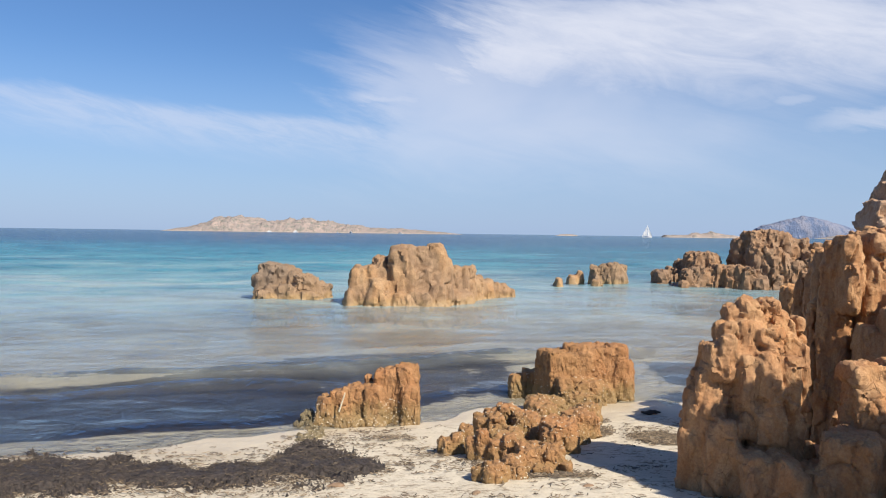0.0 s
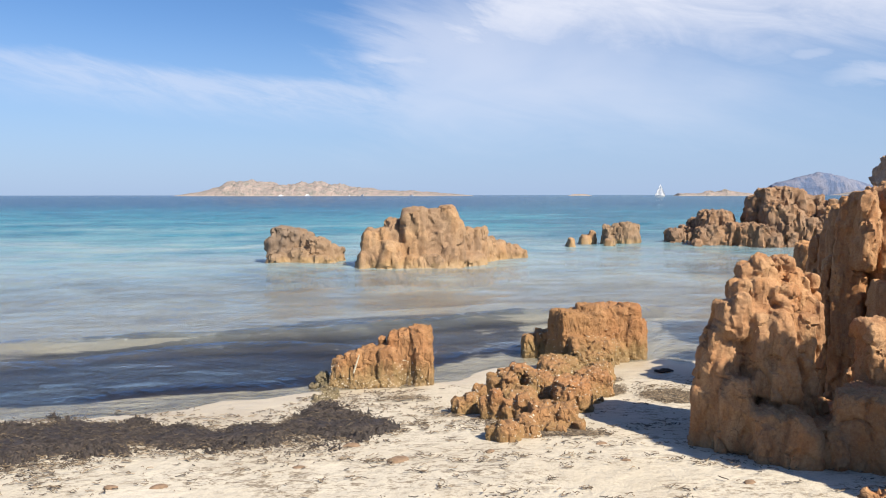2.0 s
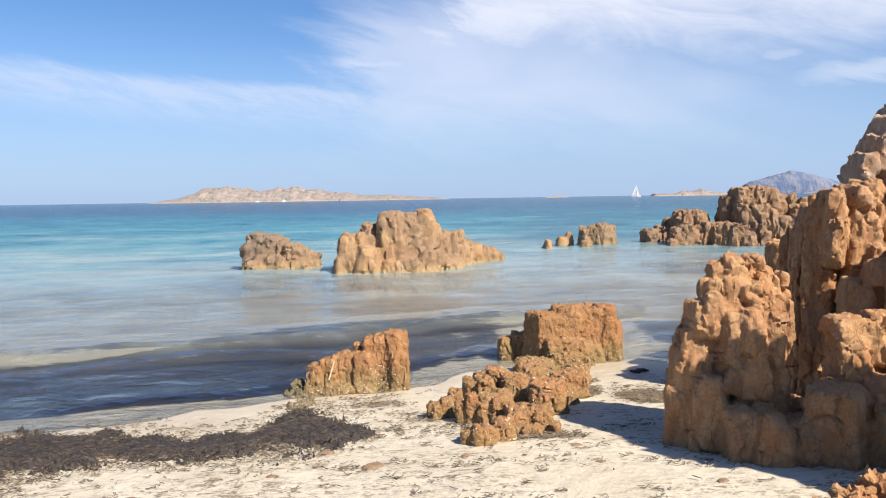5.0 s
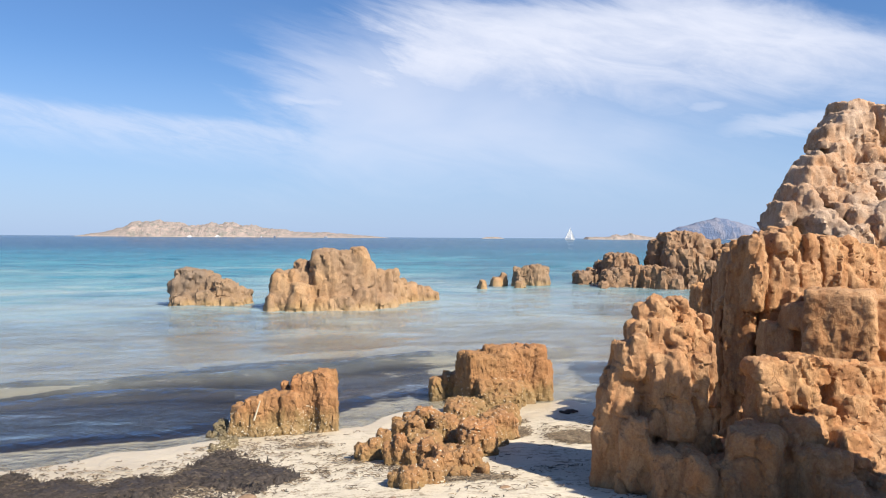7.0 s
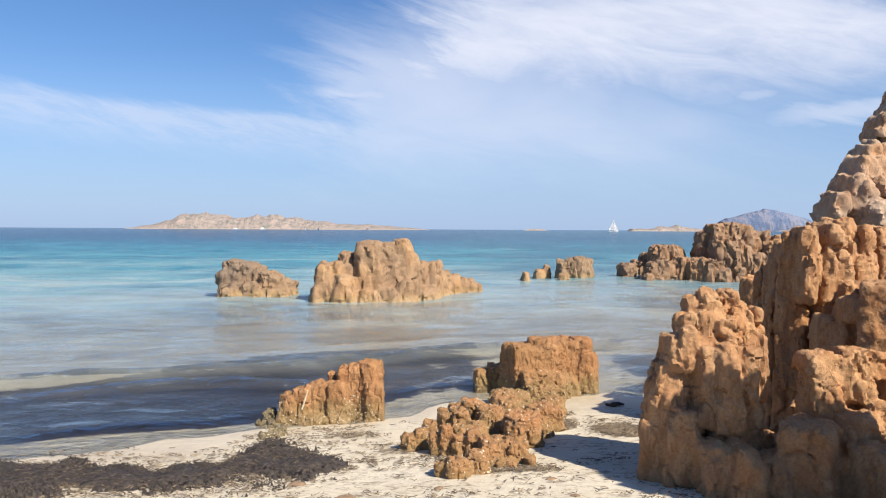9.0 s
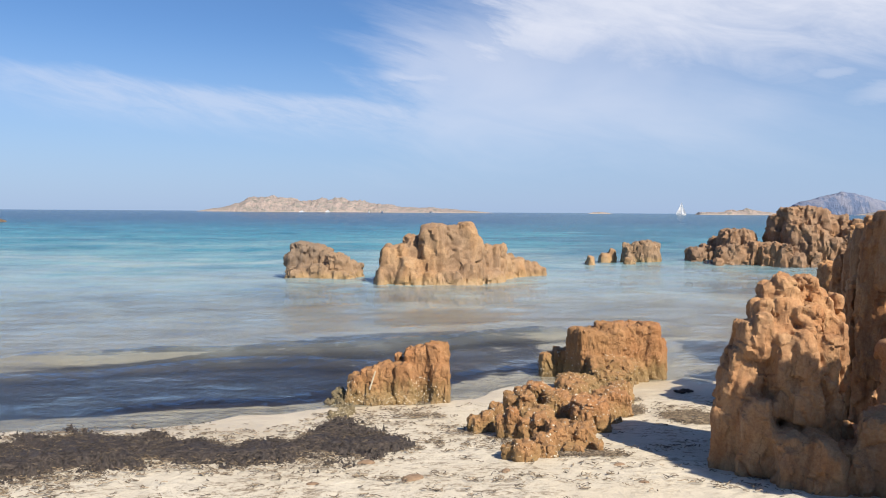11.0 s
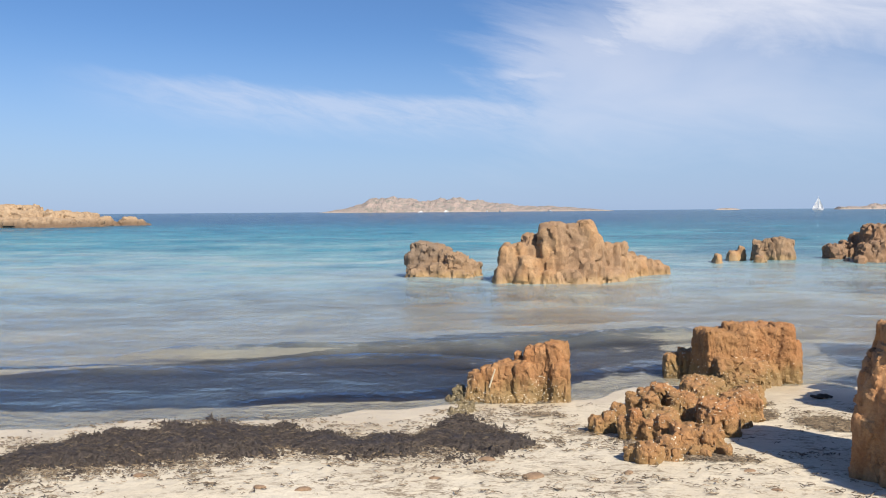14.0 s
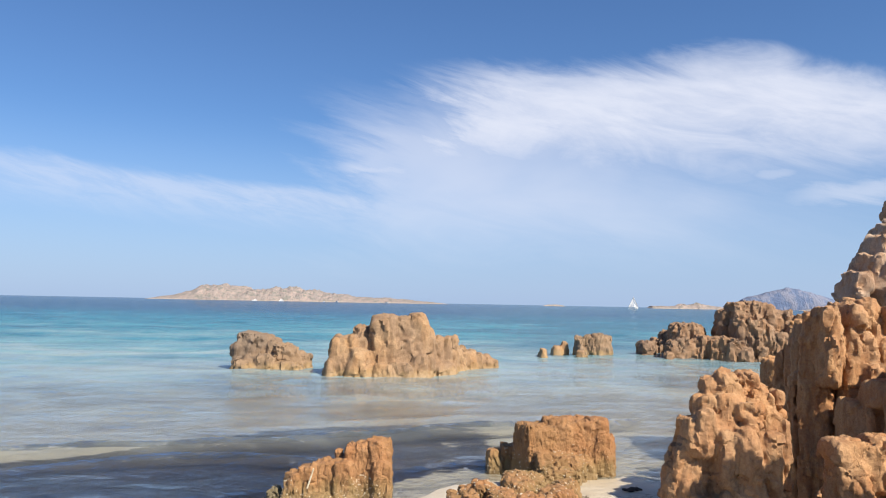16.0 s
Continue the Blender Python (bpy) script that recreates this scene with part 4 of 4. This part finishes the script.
def island(name, az0, az1, dist, profile, mat, label, rough=0.25, step=0.012):
    """A ridge of land between two bearings; profile: pairs of a share of its length and a height in metres."""
    n, m = 220, 22
    u = np.linspace(0, 1, n)
    x0, x1 = dist * math.tan(radians(az0)), dist * math.tan(radians(az1))
    w = x1 - x0
    U, T = np.meshgrid(u, np.linspace(0, 1, m))
    U, T = U.ravel(), T.ravel()
    h = np.interp(U, [a for a, b in profile], [b for a, b in profile])
    p = np.stack([U / step, T * 6, 0 * U], 1)
    z = h * np.sin(np.clip(T * 1.0, 0, 1) * math.pi) ** 0.6 * (1 + rough * fbm(p * 0.35, 4, 3) + rough * 0.6 * fbm(p * 1.7, 2, 4)) - 0.6
    v = np.stack([x0 + U * w, dist + (T - 0.5) * w * 0.25, z], 1)
    i = (np.arange(m - 1)[:, None] * n + np.arange(n - 1)[None]).ravel()
    ob = new(name, mesh_of(name, v, np.stack([i, i + 1, i + 1 + n, i + n], 1), mat))
    return tagged(ob, label, "island", kind="structure")


def isle_fill(g):
    p = pos(g)
    x, y, z = g.parts(p)
    n = g.noise(p, 0.09, 6, 0.65)
    c = g.mix(g.step(n, 0.3, 0.6), (0.345, 0.272, 0.240), (0.245, 0.210, 0.195))
    c = g.mix(g.step(g.noise(p, 0.11, 5, 0.75), 0.50, 0.60, 0, 0.8), c, (0.150, 0.158, 0.138))
    c = g.mix(g.step(g.add(z, g.mul(n, 2.0)), 3.0, 1.6, 0, 0.6), c, (0.374, 0.312, 0.262))
    return g.n("ShaderNodeBsdfPrincipled", Base_Color=c, Roughness=0.95, Normal=g.bump(n, 1.0, 6.0))


def hill_fill(g):
    p = pos(g)
    n = g.noise(g.scale(p, (1, 1, 0.35)), 0.028, 7, 0.7)
    # the blue of the distant haze is painted into the hill's colour
    c = g.mix(g.step(n, 0.40, 0.60), (0.092, 0.130, 0.225), (0.185, 0.200, 0.268))
    return g.n("ShaderNodeBsdfPrincipled", Base_Color=c, Roughness=0.95, Normal=g.bump(n, 0.8, 25.0))


ISLE = material("island_granite", isle_fill)
HILL = material("haze_tinted_hill", hill_fill)
island("island", -19.8, 1.47, 1500, [(0, 0.6), (0.04, 6), (0.1, 12), (0.14, 20), (0.18, 28), (0.22, 31), (0.28, 26), (0.33, 22), (0.38, 25), (0.45, 26), (0.52, 25),
       (0.58, 20), (0.65, 14), (0.72, 10), (0.79, 10), (0.86, 7), (0.93, 4.5), (1, 0.6)], ISLE, "low granite island with scrub far out at sea")
island("islet", 8.4, 10.2, 1600, [(0, 0.6), (0.3, 4), (0.7, 4), (1, 0.6)], ISLE, "flat rocky islet on the horizon", step=0.06)
island("islet", 16.1, 22.0, 1250, [(0, 0.6), (0.03, 5), (0.08, 4), (0.3, 5.5), (0.36, 9), (0.45, 7.5), (0.55, 10), (0.65, 8), (0.8, 5), (1, 0.6)], ISLE, "low reddish granite islet beside a sailing boat", step=0.04)
island("mountain", 22.0, 29.6, 3400, [(0, 1), (0.05, 44), (0.1, 56), (0.22, 74), (0.34, 92), (0.42, 99), (0.5, 98), (0.6, 82), (0.7, 66), (0.8, 50), (0.9, 30), (1, 4)], HILL,
       "steep blue-grey mountain in haze across the sea", rough=0.06, step=0.03)
island("coast", 26.5, 37.0, 2300, [(0, 0.6), (0.1, 12), (0.3, 17), (0.5, 20), (0.7, 22), (1, 12)], ISLE, "low reddish coast below a hazy mountain", step=0.03)


def boat(x, y):
    base = tagged(new("sailing_boat"), "white sailing boat with two raised sails", "boat")
    base.location = (x, y, 0)
    bm = bmesh.new()
    rings = []
    for k in range(9):
        u = k / 8
        w = 1.5 * math.sin(math.pi * min(1, 0.12 + u * 0.88)) ** 0.6
        sheer = 0.9 + 0.35 * (2 * u - 1) ** 2
        rings.append([bm.verts.new((-5 + 10 * u, yy * w, zz)) for yy, zz in ((-1, sheer), (-0.75, 0.1), (0, -0.4), (0.75, 0.1), (1, sheer))])
    for a, b in zip(rings, rings[1:]):
        for i in range(4):
            bm.faces.new((a[i], b[i], b[i + 1], a[i + 1]))
        bm.faces.new((a[0], a[4], b[4], b[0]))
    bm.faces.new(rings[0])
    bm.faces.new(rings[-1])
    part("hull", bm, HULL, base)
    bm = bmesh.new()
    bmesh.ops.create_cone(bm, cap_ends=True, segments=8, radius1=0.10, radius2=0.06, depth=12.5, matrix=Matrix.Translation((0.6, 0, 7.0)))
    part("mast", bm, HULL, base)
    for name, pts in (("mainsail", ((0.4, 1.6), (-5.4, 1.6), (0.4, 13.0))), ("jib", ((5.6, 1.0), (0.9, 1.3), (0.9, 11.6)))):
        bm = bmesh.new()
        rows = []
        for i in range(9):
            t = i / 8
            a = Vector((pts[0][0], 0, pts[0][1])).lerp(Vector((pts[2][0], 0, pts[2][1])), t)
            b = Vector((pts[1][0], 0, pts[1][1])).lerp(Vector((pts[2][0], 0, pts[2][1])), t)
            rows.append([bm.verts.new(a.lerp(b, j / 6 * (1 - 0.02)) + Vector((0, 0.6 * math.sin(math.pi * j / 6) * (1 - t), 0))) for j in range(7)])
        for a, b in zip(rows, rows[1:]):
            for j in range(6):
                bm.faces.new((a[j], a[j + 1], b[j + 1], b[j]))
        bmesh.ops.solidify(bm, geom=bm.faces[:], thickness=0.03)
        part(name, bm, SAIL, base, "white triangular sail")


boat(800 * math.tan(radians(15.03)), 800)


def motor_boat(az, dist, length):
    base = tagged(new("motor_boat"), "small white motor boat below a rocky island", "boat", "boats off the island")
    base.matrix_world = pose(dist * math.tan(radians(az)), dist, 0, 0, 0, 10 * az)
    for name, x0, x1, w, z0, z1 in (("hull", -0.5, 0.5, 0.16, -0.04, 0.13), ("cabin", -0.25, 0.2, 0.11, 0.13, 0.27)):
        bm = bmesh.new()
        rows = []
        for k in range(7):
            u = k / 6
            ww = w * (1 - max(0, u - 0.55) * 1.9)
            x = x0 + (x1 - x0) * u
            rows.append([bm.verts.new((length * x, length * yy * ww, length * zz)) for yy, zz in ((-0.7, z0), (-1, z1), (1, z1 - 0.01), (0.7, z0))])
        for a, b in zip(rows, rows[1:]):
            for i in range(4):
                bm.faces.new((a[i], a[(i + 1) % 4], b[(i + 1) % 4], b[i]))
        bm.faces.new(rows[0]), bm.faces.new(rows[-1])
        bmesh.ops.recalc_face_normals(bm, faces=bm.faces[:])
        part(name, bm, HULL, base)


for az, length in ((-12.9, 9), (-11.0, 12), (-7.9, 8), (-6.9, 10), (-3.2, 8)):
    motor_boat(az, 1240, length)

# ---------------------------------------------------------------- seaweed, stones and litter on the beach


def weed_fill(g, dry=0.7):
    p = pos(g)
    n = g.noise(g.scale(p, (1, 2, 1)), 30, 6, 0.7, 0.5)
    isl = g.n("ShaderNodeNewGeometry", 8)
    c = g.mix(g.step(n, 0.35, 0.7), (0.020, 0.016, 0.016), (0.076, 0.058, 0.049))
    c = g.mix(g.step(isl, 0.70, 1.0, 0.0, dry), c, (0.206, 0.156, 0.100))
    return g.n("ShaderNodeBsdfPrincipled", Base_Color=c, Roughness=0.6, Normal=g.bump(n, 1.0, 0.02))


def litter_fill(g):
    isl = g.n("ShaderNodeNewGeometry", 8)
    c = g.ramp(isl, [(0.0, (0.035, 0.026, 0.020)), (0.5, (0.098, 0.070, 0.045)), (1.0, (0.234, 0.179, 0.117))])
    return g.n("ShaderNodeBsdfPrincipled", Base_Color=c, Roughness=0.7)


LITTER = material("seagrass_litter", litter_fill)
WEED = material("dry_seagrass", weed_fill)
DAMP = material("damp_seagrass", lambda g: weed_fill(g, 0.0))
STRAW = plain("bleached_straw", (0.585, 0.530, 0.406), 0.7, 0.1, 40)
SHELL = plain("white_shell", (0.500, 0.440, 0.340), 0.5, 0.15, 80)
PEBBLE = plain("brown_pebble", (0.195, 0.129, 0.082), 0.85, 0.25, 40)
DRIFT = plain("dark_driftwood", (0.039, 0.027, 0.020), 0.8, 0.3, 60)


MATS = []


def wrack(name, xs, mids, halves, thick, label, seed):
    """A mat of cast-up seagrass: ragged, with a soft uneven top."""
    step = 0.013
    gx = np.arange(min(xs), max(xs), step)
    gy = np.arange(min(mids) - max(halves) - 0.2, max(mids) + max(halves) + 0.2, step)
    v, f = sheet(gx, gy, ground_z)
    x, y = v[:, 0], v[:, 1]
    p = np.stack([x, y * 1.4, 0 * x], 1)
    n1, n2 = fbm(p * 4.5, 5, seed, 0.6), fbm(p * 42, 4, seed + 9, 0.7)
    half = np.interp(x, xs, halves)
    edge = 1 - np.abs(y - np.interp(x, xs, mids)) / np.maximum(half, 0.01)
    e = edge + 0.7 * n1 + 0.9 * n2 * smooth(0.9, 0.2, edge)
    h = thick * smooth(-0.1, 0.9, e) * (0.7 + 0.4 * n1) + 0.005 * n2 + 0.004 * fbm(p * 60, 2, seed + 19) + 0.006
    lie = smooth(0.0, 0.8, e)
    v[:, 2] += h * lie - 0.012 * (1 - lie)
    keep = (e[f] > -0.08).any(1)
    f = f[keep]
    ids = np.unique(f)
    back = np.zeros(len(v), int)
    back[ids] = np.arange(len(ids))
    MATS.append(v[ids][e[ids] > 0.1])
    ob = new(name, mesh_of(name, v[ids], back[f], DAMP))
    return tagged(ob, label, "seaweed", kind="stuff")


wrack("seaweed_bank", [-5.6, -4.6, -3.9, -3.55, -3.3, -2.9, -2.5, -2.3, -1.8, -1.35, -1.15, -0.9, -0.6, -0.42],
      [2.6, 3.6, 4.55, 4.98, 5.08, 5.20, 5.34, 5.24, 5.22, 5.33, 5.54, 5.54, 5.44, 5.40],
      [0.4, 0.5, 0.62, 0.80, 0.84, 0.70, 0.52, 0.36, 0.32, 0.40, 0.68, 0.62, 0.26, 0.03], 0.06, "dark brown bank of cast-up seagrass along the waterline", 5)


def blades(name, spots, seed, mat, label, wide=1.0, long=1.0):
    """Loose blades of dry seagrass; spots: x, y, z and how many lie there."""
    rnd = random.Random(seed)
    verts, faces = [], []
    for x, y, z, many in spots:
        for _ in range(many):
            cx, cy = x + rnd.gauss(0, 0.03), y + rnd.gauss(0, 0.02)
            ang = rnd.gauss(0.1, 0.6)
            ln, wd, bend = long * (0.010 + 0.055 * rnd.random() ** 2), wide * rnd.uniform(0.002, 0.007), rnd.uniform(-0.2, 0.2)
            b = len(verts)
            for k in range(4):
                u = k / 3 - 0.5
                th = ang + bend * u
                px, py = cx + math.cos(th) * ln * u, cy + math.sin(th) * ln * u
                up = z + 0.006 + 0.012 * rnd.random()
                dx, dy = -math.sin(th) * wd * (1 - 1.2 * abs(u)), math.cos(th) * wd * (1 - 1.2 * abs(u))
                verts += [(px - dx, py - dy, up), (px, py, up + 0.004), (px + dx, py + dy, up)]
            for k in range(3):
                q = b + 3 * k
                faces += [(q, q + 3, q + 4, q + 1), (q + 1, q + 4, q + 5, q + 2)]
    ob = new(name, mesh_of(name, verts, faces, mat, False))
    tagged(ob, label, "seaweed", kind="stuff")


def on_ground(x, y):
    return float(ground_z(np.array([float(x)]), np.array([float(y)]))[0])


def strips():
    rnd = random.Random(4)
    a = np.array([(rnd.uniform(-6, 3.2), rnd.uniform(2.2, 7.0)) for _ in range(15000)])
    a = a[a[:, 1] < shore(a[:, 0]) - 0.05]
    p = np.stack([a[:, 0] * 1.1, a[:, 1] * 2.2, 0 * a[:, 0]], 1)
    want = smooth(-0.2, 0.4, fbm(p, 4, 70, 0.6)) * 0.85 + 0.05
    z = ground_z(a[:, 0], a[:, 1])
    spots = [(x, y, zz, rnd.choice((1, 1, 2, 3, 6))) for (x, y), w, zz in zip(a, want, z) if rnd.random() < w]
    for x, y, rx, ry, many in ((1.95, 6.35, 0.40, 0.22, 900), (1.30, 6.60, 0.16, 0.22, 330), (0.65, 5.18, 0.40, 0.07, 260), (1.45, 7.0, 0.12, 0.25, 140), (0.0, 5.75, 0.15, 0.1, 60), (-0.4, 6.4, 0.3, 0.1, 80)):
        for _ in range(many):
            a, r = rnd.uniform(0, 6.283), rnd.random() ** 0.6
            px, py = x + rx * r * math.cos(a), y + ry * r * math.sin(a)
            if fbm(np.array([[px * 6, py * 9, 0.0]]), 3, 81)[0] > -0.12:
                spots.append((px, py, on_ground(px, py), rnd.choice((2, 3, 5))))
    for m in MATS:
        for _ in range(1900):
            px, py, pz = m[rnd.randrange(len(m))]
            px, py = px + rnd.gauss(0, 0.16), py + rnd.gauss(-0.04, 0.13)
            if py < float(shore(np.array([px]))[0]) - 0.1:
                spots.append((px, py, on_ground(px, py), rnd.choice((1, 2, 4))))
    blades("seagrass_litter", spots, 6, LITTER, "dry brown seagrass blades strewn over the sand")
    on = [(*m[rnd.randrange(len(m))], rnd.choice((1, 2, 3))) for m in MATS for _ in range(len(m) // 5)]
    blades("seagrass_blades", on, 7, WEED, "dark tangled seagrass blades on the cast-up bank", 0.22, 0.6)


strips()


def blob_mesh(name, mat, seed, flat=0.5, sub=3):
    bm = bmesh.new()
    bmesh.ops.create_icosphere(bm, subdivisions=sub, radius=1.0)
    co = np.array([v.co[:] for v in bm.verts])
    d = 1 + 0.22 * fbm(co * 1.3, 3, seed) + 0.05 * fbm(co * 5, 2, seed + 1)
    for v, k in zip(bm.verts, d):
        v.co = Vector((v.co.x, v.co.y, v.co.z * flat)) * float(k)
    me = bpy.data.meshes.new(name)
    bm.to_mesh(me)
    bm.free()
    me.materials.append(mat)
    me.polygons.foreach_set("use_smooth", [True] * len(me.polygons))
    return me


PEBBLES = [blob_mesh("pebble", PEBBLE, 90 + k, 0.45) for k in range(4)]
for k, (x, y, r, turn) in enumerate(((-0.72, 4.98, 0.06, 10), (-0.38, 4.62, 0.075, 30), (-0.98, 4.52, 0.04, 0), (-2.0, 4.2, 0.04, 5), (-1.72, 4.2, 0.05, 20), (1.02, 4.55, 0.035, 0),
                                     (0.2, 4.75, 0.04, 60), (-2.9, 4.35, 0.05, 0), (0.95, 4.95, 0.04, 15), (1.6, 4.1, 0.04, 40))):
    ob = new("pebble", PEBBLES[k % 4])
    ob.matrix_world = pose(x, y, on_ground(x, y) + r * 0.02, 0, 0, turn) @ Matrix.Diagonal((r, r * 0.6, r * 0.7, 1))
    tagged(ob, "flat orange-brown pebble half sunk in the sand", "pebble", "pebbles on the sand")

for x, y, s, turn, label in ((2.06, 7.5, 0.10, 4, "dark water-worn driftwood stick lying on wet sand"),):
    bm = bmesh.new()
    rings = []
    for k in range(9):
        u = k / 8 - 0.5
        r = 0.022 * (1 - 1.5 * abs(u)) * (1 + 0.3 * math.sin(k * 2.3)) + 0.004
        rings.append([bm.verts.new((u * 2 * s, 0.01 * math.sin(u * 5) + r * math.cos(a) * 1.4, r * math.sin(a) + 0.004 * math.sin(u * 9))) for a in [j * math.pi / 3 for j in range(6)]])
    for a, b in zip(rings, rings[1:]):
        for j in range(6):
            bm.faces.new((a[j], a[(j + 1) % 6], b[(j + 1) % 6], b[j]))
    bm.faces.new(rings[0]), bm.faces.new(rings[-1])
    ob = part("driftwood", bm, DRIFT)
    ob.matrix_world = pose(x, y, on_ground(x, y) + 0.02, 0, 0, turn)
    tagged(ob, label, "driftwood")


def shells(rockob, count, zmax, seed):
    """Barnacles and broken shells grown on the foot of a rock."""
    rnd = random.Random(seed)
    me = rockob.data
    polys = [p for p in me.polygons if p.center.z < zmax + 0.1 * math.sin(p.center.x * 9) and p.normal.z > -0.2 and p.normal.y < 0.35]
    verts, faces = [], []
    for p in rnd.sample(polys, min(count, len(polys))):
        n, c = p.normal, p.center
        t = n.orthogonal().normalized()
        t = Matrix.Rotation(rnd.uniform(0, 6.28), 3, n) @ t
        b = n.cross(t)
        r = rnd.uniform(0.003, 0.007) + 0.008 * rnd.random() ** 3
        k = len(verts)
        for j in range(6):
            a = j * math.pi / 3
            verts.append(c + (t * math.cos(a) * rnd.uniform(0.6, 1.3) + b * math.sin(a) * 0.6) * r - n * 0.002)
        verts.append(c + n * r * 0.7)
        faces += [(k + j, k + (j + 1) % 6, k + 6) for j in range(6)]
    ob = new("shell_crust", mesh_of("shell_crust", verts, faces, SHELL, False))
    ob.parent = rockob
    tagged(ob, "white shells and barnacles crusting the rock", kind="stuff")


shells(R1, 650, 0.15, 1)
shells(R2, 450, 0.30, 2)
shells(R3, 1700, 0.40, 3)
shells(S1, 160, 0.2, 4)
shells(S2, 200, 0.2, 5)

# the pale stalk leaning on the rock
bm = bmesh.new()
bmesh.ops.create_cone(bm, cap_ends=True, segments=6, radius1=0.009, radius2=0.006, depth=0.19)
stalk = part("dry_stalk", bm, STRAW)
stalk.matrix_world = pose(-0.94, 6.93, 0.235, 10, 18, 0)
tagged(stalk, "bleached dry stalk leaning against an orange rock", "stalk")
